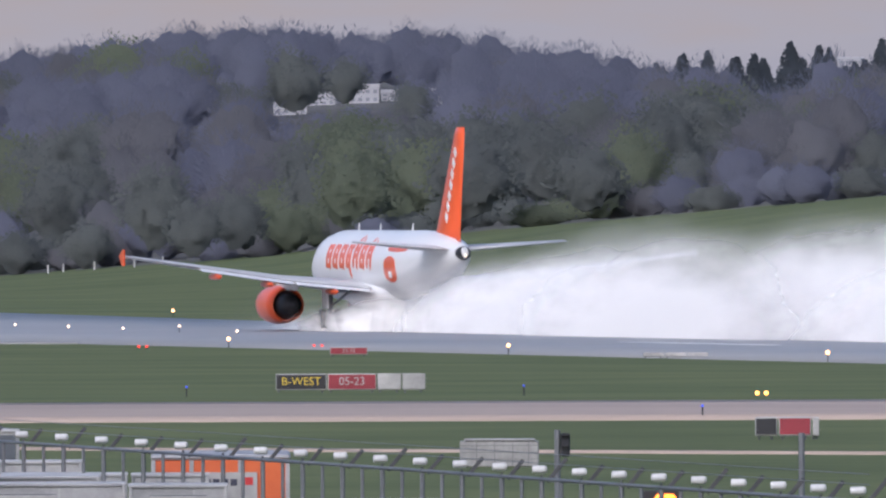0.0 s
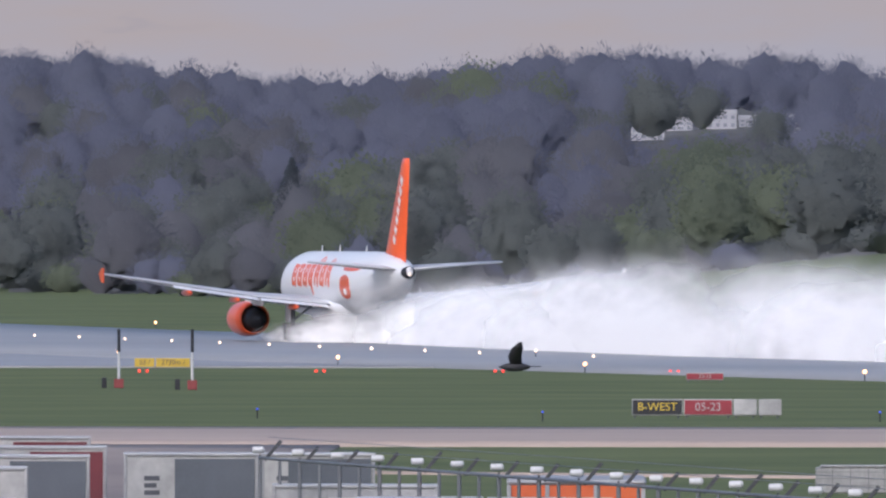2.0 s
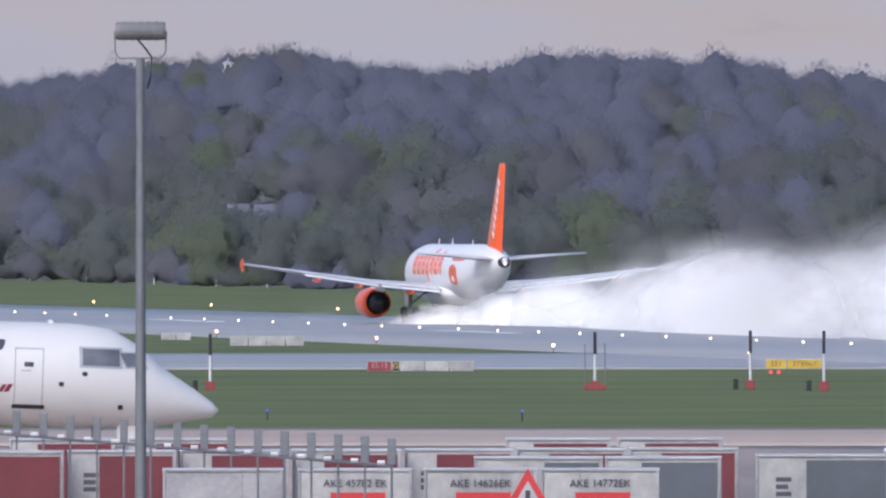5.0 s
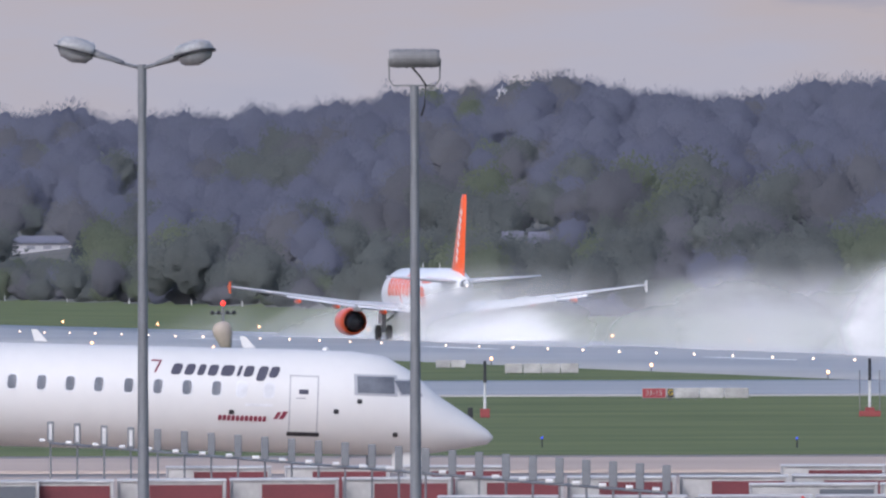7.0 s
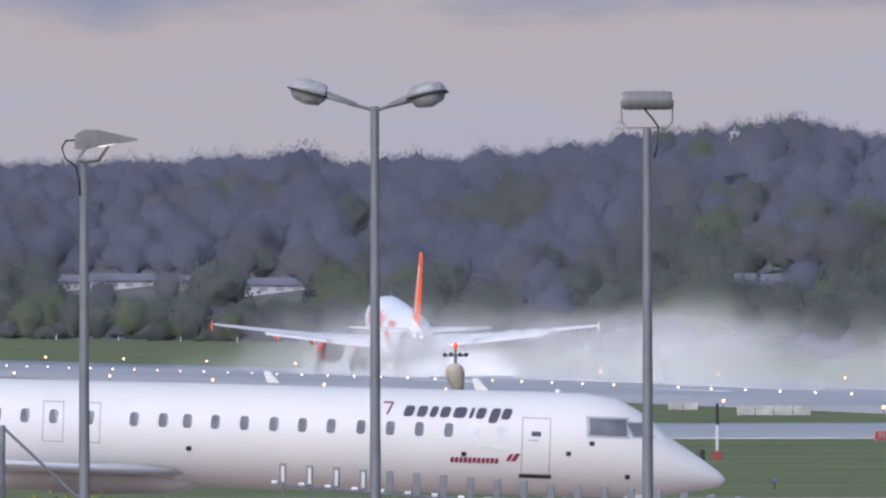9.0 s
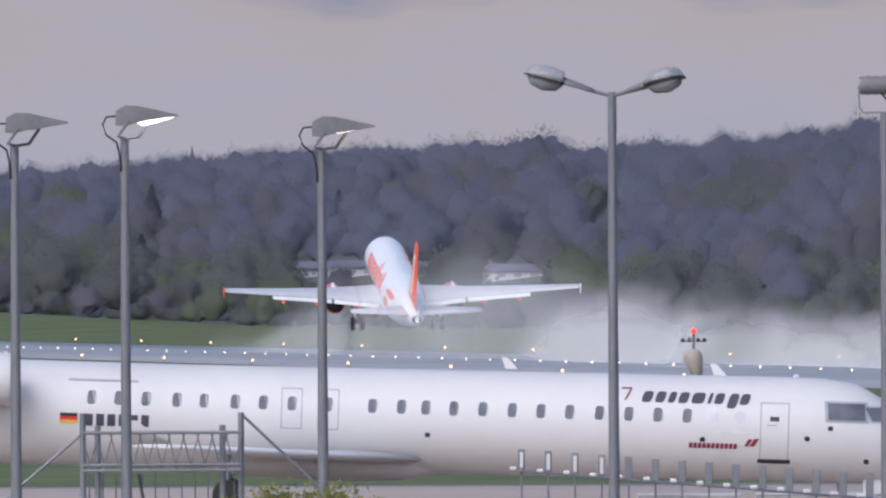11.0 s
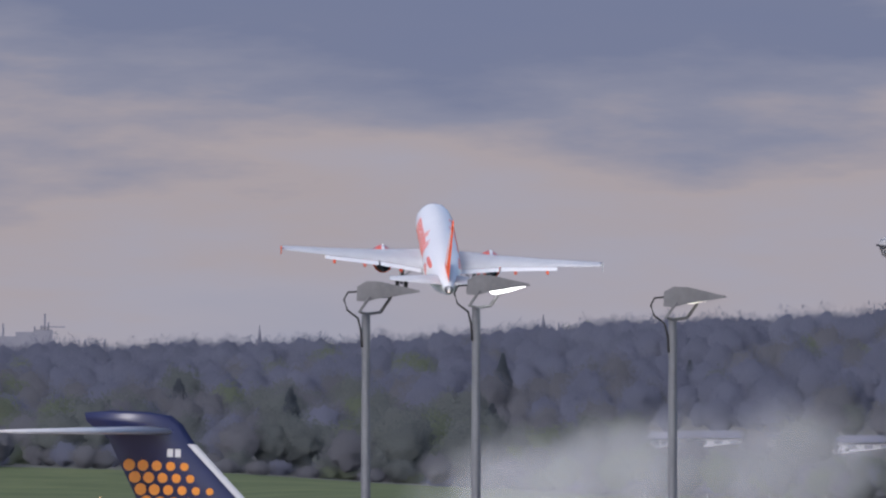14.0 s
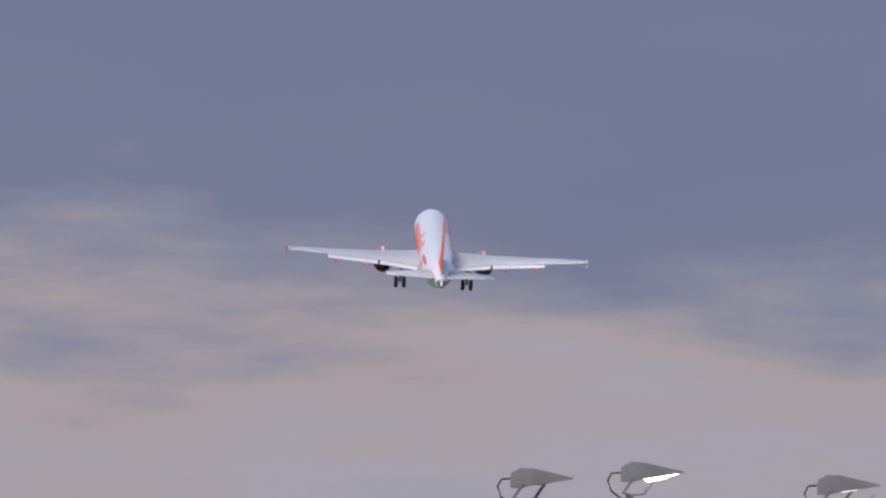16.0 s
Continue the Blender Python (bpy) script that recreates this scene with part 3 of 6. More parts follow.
def dress_airliner(jet):
    body = [c for c in jet.children if c.name.startswith("fuselage")][0]
    fin = [c for c in jet.children if c.name.startswith("fin")][0]
    wings = [c for c in jet.children if c.name.startswith("wing")]
    # plain orange strokes in place of the airline's name: two for each letter
    tops = (5.05, 5.05, 5.05, 5.05, 5.55, 5.05, 5.42)
    lows = (3.55, 3.55, 3.55, 3.05, 3.55, 3.55, 3.55)
    for side in (-1, 1):
        y = 8.6 if side < 0 else -3.2
        for t, l in zip(tops, lows):
            for k in (0, 1):
                q = y + side * 0.86 * k
                jet_patch("name_stroke", side, q - 0.22, q + 0.22, l if k else max(l, 3.65), t - (0.12 if k else 0), ORANGE, body, 0.25)
            mid = y + side * 0.43
            for z in ((4.62, 4.2) if t > 5.2 else (4.72, 3.62, 4.2)):
                jet_patch("name_stroke", side, mid - 0.42, mid + 0.42, z, z + 0.3, ORANGE, body, 0.25)
            y += -1.7 if side < 0 else 1.7
        mark = jet_patch("tail_mark", side, -8.3, -5.9, 2.85, 4.35, ORANGE, body, 0.1, label="orange figure-like patch")
        jet_patch("tail_mark", side, -10.0, -6.0, 4.6, 5.1, ORANGE, body, -0.4)
        jet_patch("tail_mark_patch", side, -7.4, -6.8, 3.1, 3.5, WHITE, mark, 0, 0.03)
    # white bars up the fin
    for side in (-1, 1):
        for i in range(7):
            z = 6.6 + i * 0.62
            le = np.interp(z, [5.9, 11.4], [-10.9, -15.3])
            c = np.interp(z, [5.9, 11.4], [5.7, 2.4])
            x = side * (0.8 * np.interp(z, [5.9, 11.4], [0.30, 0.14]) * 0.72 + 0.02)
            bm = box(B(), -0.03, -0.28, -0.22, 0.03, 0.28, 0.22, 0.01, pose(x, le - c * 0.48, z, 38, 0, 0))
            part("name_stroke", bm, WHITE, fin)
    # flaps, flap fairings, wing tip fences, gear, small fittings
    for w, side in zip(wings, (-1, 1)):
        for x0, x1 in ((2.0, 6.3), (6.5, 12.3)):
            rings = []
            for x in (x0, x1):
                te = np.interp(x, [1.95, 6.4, 11.5, 16.6], [-1.9, -1.5, -2.95, -4.35])
                z = np.interp(x, [1.95, 6.4, 11.5, 16.6], [2.5, 2.95, 3.65, 4.35])
                c = 0.95 if x < 7 else 0.7
                rings.append([Vector((side * x, te + 0.05, z - 0.05)), Vector((side * x, te - c * 0.4, z - 0.07)), Vector((side * x, te - c, z - 0.24)), Vector((side * x, te - c * 0.4, z - 0.18)), Vector((side * x, te + 0.1, z - 0.16))])
            part("flap", loft(B(), rings), WHITE, w, "extended white flap")
        for x in (4.1, 8.0, 11.3):
            te = np.interp(x, [1.95, 6.4, 11.5, 16.6], [-1.9, -1.5, -2.95, -4.35])
            z = np.interp(x, [1.95, 6.4, 11.5, 16.6], [2.5, 2.95, 3.65, 4.35])
            part("flap_fairing", spin(B(), [(te + 1.6, 0.04), (te + 1.0, 0.17), (te - 0.6, 0.19), (te - 1.2, 0.13), (te - 1.5, 0.02)], (side * x, 0, z - 0.42), n=12), ORANGE, w, "orange flap track fairing", smooth=True)
        bm = loft(B(), [[Vector((x, -3.1, 4.4)), Vector((x, -4.1, 4.8)), Vector((x, -4.5, 4.8)), Vector((x, -4.45, 4.4)), Vector((x, -4.4, 3.85)), Vector((x, -3.95, 3.85))] for x in (side * 17.0, side * 17.08)])
        part("wing_fence", bm, ORANGE if side < 0 else WHITE, w, "wing tip fence")
    legs = []
    for x, y in ((-3.8, 0), (3.8, 0), (0, 11.04)):
        r = 0.63 if y == 0 else 0.38
        g = part("landing_gear", tube(B(), (x, y, r), (x, y, 2.6), 0.15, 0.19, 12), STEEL, jet, "steel landing gear leg")
        part("brace", tube(B(), (x, y, 1.4), (x * 0.62, y + 0.1, 2.5), 0.07, n=8), STEEL, g)
        for k in (-0.45, 0.45) if y == 0 else (-0.25, 0.25):
            wh = part("wheel", spin(B(), [(k - 0.2, r * 0.55), (k - 0.2, r * 0.85), (k - 0.14, r * 0.98), (k, r), (k + 0.14, r * 0.98), (k + 0.2, r * 0.85), (k + 0.2, r * 0.55)], (x, y, r), axis="X", n=24), RUBBER, g, "black tyre")
        part("gear_door", box(B(), x + (0.25 if x >= 0 else -0.32), y - 0.7, 1.3, x + (0.32 if x >= 0 else -0.25), y + 0.7, 2.5, 0.02), WHITE, g)
        legs.append((g, y == 0))
    for y in (9.0, -4.6, 3.5):
        part("aerial", wing_half(B(), [(0, 0, 0.45, 0, 0.06), (0.42, -0.28, 0.2, 0, 0.03)], 1), WHITE, jet).matrix_basis = pose(0, y, 5.82, 0, -90, 0)
    part("exhaust_outlet", spin(B(), [(-17.78, 0.2), (-17.5, 0.40), (-17.2, 0.46), (-17.2, 0.2)], (0, 0, 4.53), n=16, caps=False), DARK, jet, "dark tail exhaust")
    part("tail_light", spin(B(), [(-0.06, 0.02), (0, 0.07), (0.06, 0.02)], (0, -17.82, 4.42), n=8), BULB_SMALL, jet, "small white tail light")
    part("belly_fairing", spin(B(), [(-5.2, 0.1), (-4.0, 0.9), (0, 1.15), (5.0, 1.05), (7.5, 0.1)], (0, 0, 2.35), n=20), WHITE, jet, smooth=True).scale = (1.75, 1, 0.95)
    return legs

# ---- the parked regional jet ----
REG_WHITE = mat("off_white_paint", (0.60, 0.595, 0.59), 0.45, dark=(0.55, 0.55, 0.55), scale=0.25, fine=3, coat=0.1)
REG_BODY = [(0.0, 0.04, 0.04, 1.75), (0.15, 0.20, 0.19, 1.76), (0.66, 0.50, 0.42, 1.88), (1.54, 0.88, 0.78, 2.07), (2.1, 1.05, 1.06, 2.30), (2.85, 1.22, 1.28, 2.48),
            (3.7, 1.32, 1.345, 2.52), (5.0, 1.345, 1.345, 2.525), (9, 1.345, 1.345, 2.525), (14, 1.345, 1.345, 2.525), (20, 1.345, 1.345, 2.525), (25, 1.345, 1.345, 2.525),
            (27.5, 1.30, 1.27, 2.60), (30, 1.08, 1.05, 2.78), (32.5, 0.80, 0.78, 2.98), (34.8, 0.48, 0.46, 3.15), (36.2, 0.16, 0.15, 3.25)]
REG_BODY = [(q, w, h, z - float(np.interp(q, [5, 9, 14, 20, 30, 36], [0, 0.04, 0.09, 0.15, 0.16, 0.10]))) for q, w, h, z in REG_BODY]
REG_S, REG_W, REG_H, REG_Z = (np.array([r[i] for r in REG_BODY]) for i in range(4))


def reg_skin(s, ang, lift=0.012):
    """A place on the starboard skin, s metres behind the nose, ang degrees up from the middle."""
    c, k = math.cos(radians(ang)), math.sin(radians(ang))
    return Vector(((np.interp(s, REG_S, REG_W) + lift) * c, -s, np.interp(s, REG_S, REG_Z) + (np.interp(s, REG_S, REG_H) + lift) * k))


def reg_ang(z, s=9.0):
    return math.degrees(math.asin(max(-1, min(1, (z - np.interp(s, REG_S, REG_Z)) / np.interp(s, REG_S, REG_H)))))


def reg_patch(name, s0, s1, z0, z1, material, parent, lean=0.0, round_=0.0, label="", lift=0.012):
    """A thin panel bent to the skin between heights z0 and z1; lean shifts the top forward."""
    bm, n = B(), 7
    am = (s0 + s1) / 2
    pts = []
    if round_:
        for i in range(20):
            a = 2 * math.pi * i / 20
            c, k = math.cos(a), math.sin(a)
            u, v = math.copysign(abs(c) ** 0.55, c), math.copysign(abs(k) ** 0.55, k)
            pts.append((am + u * (s1 - s0) / 2, (z0 + z1) / 2 + v * (z1 - z0) / 2))
        top = [bm.verts.new(reg_skin(s - lean * (z - z0), reg_ang(z, s - lean * (z - z0)), lift)) for s, z in pts]
        bot = [bm.verts.new(reg_skin(s - lean * (z - z0), reg_ang(z, s - lean * (z - z0)), -0.02)) for s, z in pts]
        bm.faces.new(top)
        for i in range(20):
            bm.faces.new((top[i], bot[i], bot[(i + 1) % 20], top[(i + 1) % 20]))
    else:
        across = np.linspace(s0, s1, 7)
        edge = [(q, lift) for q in across] + [(q, -0.03) for q in across[::-1]]
        rows = [[bm.verts.new(reg_skin(q - lean * (z - z0), reg_ang(z, q - lean * (z - z0)), h)) for q, h in edge] for z in np.linspace(z0, z1, n)]
        for a, b in zip(rows, rows[1:]):
            for j in range(14):
                bm.faces.new((a[j], a[(j + 1) % 14], b[(j + 1) % 14], b[j]))
        bm.faces.new(rows[0])
        bm.faces.new(rows[-1][::-1])
    return part(name, bm, material, parent, label)


def outline(name, s0, s1, z0, z1, w, material, parent):
    """The seam round a door, bent to the skin, as one frame."""
    bm = B()
    def bar(a0, a1, b0, b1):
        rows = [[bm.verts.new(reg_skin(s, reg_ang(z, s), h)) for s, h in ((a0, 0.01), (a1, 0.01), (a1, -0.02), (a0, -0.02))] for z in np.linspace(b0, b1, 6)]
        for a, b in zip(rows, rows[1:]):
            for j in range(4):
                bm.faces.new((a[j], a[(j + 1) % 4], b[(j + 1) % 4], b[j]))
    bar(s0, s0 + w, z0, z1), bar(s1 - w, s1, z0, z1), bar(s0 + w, s1 - w, z1 - w, z1), bar(s0 + w, s1 - w, z0, z0 + w)
    return part(name, bm, material, parent)


def regional_jet():
    p = at(2152, 480, 0.46)
    jet2 = thing("regional_jet", pose(p.x, p.y, p.z, 0, 0, -90 + math.degrees(3100 * TICK)) @ pose(0, 0, 0, -2.1), "white parked regional jet with navy tail and orange dots", "aeroplane")
    body = part("fuselage", loft(B(), [[Vector((math.cos(2 * math.pi * i / 40) * w, -s, z + math.sin(2 * math.pi * i / 40) * h)) for i in range(40)] for s, w, h, z in REG_BODY]), REG_WHITE, jet2, smooth=True)
    seam = mat("door_seam", (0.36, 0.37, 0.40), 0.6)
    blank = mat("covered_window", (0.62, 0.63, 0.66), 0.4)
    rows = [5.86, 6.57, 7.22, 7.98, 8.73, 9.49, 10.26, 11.0, 11.74, 12.5, 13.25, 13.97, 14.6, 15.35, 16.5, 17.43, 18.17, 18.9, 19.7, 20.4, 21.2, 21.9, 22.6]
    rim = mat("window_rim", (0.66, 0.67, 0.70), 0.4)
    for i, s in enumerate(rows):
        w = reg_patch("window", s - 0.15, s + 0.15, 2.58, 3.02, rim, body, 0.06, 1)
        reg_patch("pane", s - 0.115, s + 0.115, 2.62, 2.98, blank if i < 2 else GLASS, w, 0.06, 1, lift=0.02)
    for s0, s1, z0, z1 in ((4.57, 5.32, 1.72, 3.20), (16.2, 16.75, 2.15, 3.20), (17.15, 17.7, 2.15, 3.20)):
        d = outline("door", s0, s1, z0, z1, 0.03, seam, body)
        if s0 < 5:
            reg_patch("handle", 4.83, 5.07, 2.72, 2.84, INK, d)
            reg_patch("handle_mark", 4.9, 5.15, 2.60, 2.63, seam, d)
            reg_patch("sill_plate", 4.52, 5.36, 1.64, 1.74, DARK, d)
    # cockpit glass
    cg = reg_patch("cockpit_window", 2.52, 3.64, 2.74, 3.28, seam, body, -0.05)
    reg_patch("pane", 2.60, 3.56, 2.80, 3.22, GLASS, cg, -0.05, lift=0.03)
    cg = reg_patch("cockpit_window", 1.86, 2.45, 2.76, 3.18, seam, body, -0.6)
    reg_patch("pane", 1.92, 2.41, 2.80, 3.13, GLASS, cg, -0.6, lift=0.03)
    for s, z in ((4.1, 2.30), (2.55, 1.75), (3.5, 2.58), (13.9, 2.1), (6.8, 2.2)):
        reg_patch("port", s - 0.07, s + 0.07, z - 0.06, z + 0.06, DARK, body, 0, 1)
    # plain strokes in place of the airline's name and marks
    widths = (0.28, 0.27, 0.20, 0.27, 0.36, 0.10, 0.26, 0.27, 0.26)
    s = 8.42
    for i, w in enumerate(widths):
        top, low = (3.40, 3.12) if i != 7 else (3.40, 3.02)
        reg_patch("name_stroke", s - w * 0.92, s, low, top, INK, body, 0.35, 1, lift=0.014)
        s -= w + 0.065
    maroon = mat("maroon_mark", (0.22, 0.03, 0.06), 0.4)
    reg_patch("airline_mark", 8.66, 8.92, 3.445, 3.48, maroon, body, 0.8)
    reg_patch("airline_mark", 8.79, 8.84, 3.16, 3.44, maroon, body, 0.5)
    s = 7.15
    for i in range(11):
        reg_patch("name_stroke", s - 0.09, s, 1.98, 2.12, maroon, body, 0.1, 1)
        s -= 0.115
    reg_patch("airline_mark", 5.62, 5.72, 2.06, 2.24, maroon, body, 0.6)
    reg_patch("airline_mark", 5.46, 5.58, 2.06, 2.26, maroon, body, 0.6)
    reg_patch("small_writing", 5.75, 6.45, 2.37, 2.43, rim, body)
    for i in range(6):
        reg_patch("registration_bar", 22.75 - i * 0.29 - 0.2, 22.75 - i * 0.29, 2.08, 2.38, INK, body, 0, lift=0.014)
    reg_patch("small_writing", 21.4, 23.2, 3.22, 3.27, seam, body)
    for i, c in enumerate(((0.02, 0.02, 0.02), (0.55, 0.03, 0.03), (0.75, 0.45, 0.05))):
        reg_patch("flag_stripe", 22.95, 23.4, 2.30 - i * 0.09, 2.385 - i * 0.09, mat("flag_stripe", c, 0.4), body)
    # wings and belly fairing
    part("belly_fairing", spin(B(), [(-20.2, 0.1), (-18.8, 0.42), (-16.5, 0.52), (-14.4, 0.42), (-13.2, 0.1)], (0, 0, 1.42), n=20), REG_WHITE, jet2, smooth=True).scale = (1.9, 1, 0.9)
    for side in (-1, 1):
        w = part("wing", wing_half(B(), [(1.0, -14.0, 5.2, 1.45, 0.34), (4.5, -16.0, 3.0, 1.50, 0.24), (11.8, -20.2, 1.4, 1.66, 0.15)], side), REG_WHITE, jet2, "off-white swept wing", smooth=True)
        part("winglet", wing_half(B(), [(11.7, -20.2, 1.4, 1.66, 0.14), (12.0, -20.9, 0.7, 2.05, 0.06), (12.1, -21.2, 0.4, 2.3, 0.04)], side), REG_WHITE, w, smooth=True)
        hub = (2.15 * side, 0, 3.20)
        e = part("engine", spin(B(), [(-25.05, 0.48), (-24.62, 0.57), (-24.55, 0.62), (-24.75, 0.67), (-25.5, 0.705), (-26.2, 0.67), (-26.65, 0.585), (-26.72, 0.55), (-26.7, 0.4)], hub, n=32, caps=False), REG_WHITE, jet2, "white engine nacelle", smooth=True)
        # a bare lip; the dark it mirrors is given as dark metal
        part("intake_lip", spin(B(), [(-24.70, 0.55), (-24.53, 0.595), (-24.64, 0.652), (-24.78, 0.56)], hub, n=32, caps=False), DARK, e, "bare metal lip, its dark reflection put into the colour", smooth=True)
        part("fan", spin(B(), [(-24.9, 0.02), (-25.0, 0.54)], hub, n=24, caps=False), DARK, e)
        part("exhaust", spin(B(), [(-26.6, 0.50), (-27.35, 0.36), (-27.36, 0.30), (-27.0, 0.28)], hub, n=24, caps=False), STEEL, e, "heat-dulled steel exhaust", smooth=True)
        part("exhaust_cone", spin(B(), [(-27.0, 0.26), (-27.4, 0.20), (-27.85, 0.02)], hub, n=20), DARK, e, "dark exhaust cone", smooth=True)
        for y in (-25.0, -25.95):
            part("cowling_seam", spin(B(), [(y - 0.012, 0.60), (y - 0.012, float(np.interp(-y, [24.75, 25.5, 26.2], [0.67, 0.705, 0.67])) + 0.004), (y + 0.012, float(np.interp(-y, [24.75, 25.5, 26.2], [0.67, 0.705, 0.67])) + 0.004), (y + 0.012, 0.60)], hub, n=32, caps=False), seam, e)
        part("pylon", box(B(), 1.0 * side, -26.6, 3.05, 1.6 * side, -24.9, 3.21, 0.03), REG_WHITE, jet2)
        part("tailplane", wing_half(B(), [(0.1, -29.7, 2.2, 6.0, 0.22), (4.25, -33.3, 1.25, 5.85, 0.10)], side), GREYWING, jet2, "bare grey tailplane", smooth=True)
    prof = [(0, 0), (0.08, 0.6), (0.35, 1), (1, 0.1), (1, -0.1), (0.35, -1), (0.08, -0.6)]
    rings = []
    for z, le, te, t in ((2.9, 26.0, 30.1, 0.20), (3.78, 26.4, 30.35, 0.20), (4.0, 27.45, 30.45, 0.19), (5.75, 29.15, 31.35, 0.14), (6.2, 29.45, 31.95, 0.14), (6.42, 29.75, 32.0, 0.13), (6.5, 30.3, 31.3, 0.06)):
        rings.append([Vector((w * t, -(le + u * (te - le)), z)) for u, w in prof])
    fin = part("fin", loft(B(), rings), NAVY, jet2, "navy blue tail fin", smooth=True)
    lead = [[Vector((w * (t + 0.012), -(le + u * 0.22), z)) for u, w in ((-0.06, 0), (0.3, 0.75), (1, 1.0), (1, -1.0), (0.3, -0.75))] for z, le, t in ((4.05, 27.48, 0.13), (5.70, 29.10, 0.10))]
    part("fin_leading_edge", loft(B(), lead), REG_WHITE, fin, "white leading edge")
    dot = None
    for r in range(7):
        for c in range(7):
            z = 3.25 + r * 0.31
            le, te = np.interp(z, [3.1, 4.0, 5.75], [26.9, 27.8, 29.4]), np.interp(z, [3.1, 4.0, 5.75], [30.2, 30.45, 31.35])
            s = te - 0.22 - c * 0.36 - r * 0.0
            if s < le + 0.42:
                continue
            rad = 0.155 - 0.012 * c
            u = (s - (te - 3)) / 3
            t = 0.205 - 0.022 * (z - 3.1) - max(0, s - te + 1.6) * 0.085
            bm = B()
            tube(bm, (t - 0.1, -s, z), (t + 0.012, -s, z), rad, n=14)
            part("tail_dot", bm, AMBER, fin)
    for i in range(2):
        part("registration_bar", box(B(), 0.05, -29.62 - i * 0.2, 5.35, 0.155, -29.47 - i * 0.2, 5.56), REG_WHITE, fin)
    # nose leg, main legs, aerials
    for x, s, r in ((0, 3.2, 0.22), (-2.0, 19.0, 0.4), (2.0, 19.0, 0.4)):
        g = part("landing_gear", tube(B(), (x, -s, r), (x, -s, 1.5), 0.06), STEEL, jet2)
        for k in (-0.16, 0.16):
            part("wheel", spin(B(), [(k - 0.09, r * 0.6), (k - 0.08, r * 0.92), (k - 0.04, r), (k + 0.04, r), (k + 0.08, r * 0.92), (k + 0.09, r * 0.6)], (x, -s, r + 0.0 + s * 0.0), axis="X", n=20), RUBBER, g)
    part("gear_door", box(B(), 0.32, -2.6, 0.75, 0.36, -1.7, 1.35, 0.02), REG_WHITE, jet2)
    for s in (11.6, 6.2):
        part("aerial", wing_half(B(), [(0, 0, 0.34, 0, 0.05), (0.3, -0.28, 0.16, 0, 0.03)], 1), REG_WHITE, jet2).matrix_basis = pose(0, -s, 3.86, 0, -90, 0)
    part("beacon_aerial", spin(B(), [(0, 0.09), (0.08, 0.08), (0.12, 0.02)], (0, -4.4, 3.84), axis="Z", n=12), REG_WHITE, jet2)


regional_jet()

# ---- lamp posts of the car park ----
LAMP_ON = mat("lit_lamp_glass", (1.0, 0.97, 0.88), 0.4, glow=(1.0, 0.95, 0.85), power=6.0)
LAMP_DIM = mat("dim_lamp_glass", (1.0, 0.95, 0.8), 0.4, glow=(1.0, 0.9, 0.7), power=1.6)
LAMP_GREY = mat("weathered_grey_housing", (0.20, 0.20, 0.205), 0.55, dark=(0.13, 0.13, 0.135), scale=1.5, fine=12)
BOWL = mat("frosted_bowl", (0.44, 0.445, 0.46), 0.25, dark=(0.26, 0.265, 0.28), scale=5, thin=0.4)
COVER = mat("stained_cover", (0.42, 0.42, 0.43), 0.5, dark=(0.20, 0.20, 0.205), scale=4, fine=20)


def post(name, a, top, label):
    d = 280.0
    z0 = on_land(a, d)
    t = thing(name, facing(a, d, z0), label, "street lamp", "car park lamp posts")
    h = top - z0
    part("pole", tube(B(), (0, 0, -0.15), (0, 0, h - 0.55), 0.10, 0.062, 14), STEEL, t)
    part("collar", tube(B(), (0, 0, h - 0.62), (0, 0, h), 0.068, 0.064, 14), STEEL, t)
    return t, h


def flood_head(a, top, lit, wide, label):
    """A wedge-shaped floodlight on a yoke, its cable looped beside the pole."""
    t, h = post("street_lamp", a, top, label)
    bm = B()
    prof = [(-0.14, 0.20), (-0.13, 0.42), (0.02, 0.50), (0.22, 0.49), (0.80, 0.36), (0.82, 0.335), (0.18, 0.235), (0.0, 0.19)]
    loft(bm, [[Vector((x, y, h + z)) for x, z in prof] for y in (-0.22, 0.22)])
    head = part("housing", bm, LAMP_GREY, t, "grey wedge-shaped floodlight housing")
    bm = B()
    low = 0.055 if wide else 0.015
    loft(bm, [[Vector((x, y, h + z)) for x, z in ((0.20, 0.242), (0.79, 0.338), (0.5, 0.300 - low), (0.28, 0.255 - low))] for y in (-0.19, 0.19)])
    part("lens", bm, lit, head, "glowing lamp glass" if lit is not LAMP_GREY else "dark lamp glass")
    for y in (-0.23, 0.23):
        x = -0.10 if y < 0 else 0.22
        bm = B()
        pipe(bm, [(x + 0.16, y, h + 0.26), (x, y, h + 0.03), (0.02, 0, h + 0.0)], 0.026)
        part("yoke", bm, LAMP_GREY, t)
    bm = B()
    pts = [Vector((-0.12, 0, h + 0.34)), Vector((-0.27, 0, h + 0.33)), Vector((-0.33, 0, h + 0.22)), Vector((-0.28, 0, h + 0.06)), Vector((-0.12, 0, h - 0.06)), Vector((-0.075, -0.06, h - 0.25)), Vector((-0.06, -0.07, h - 0.5))]
    pipe(bm, pts, 0.017)
    part("cable", bm, RUBBER, t, "black looped cable")


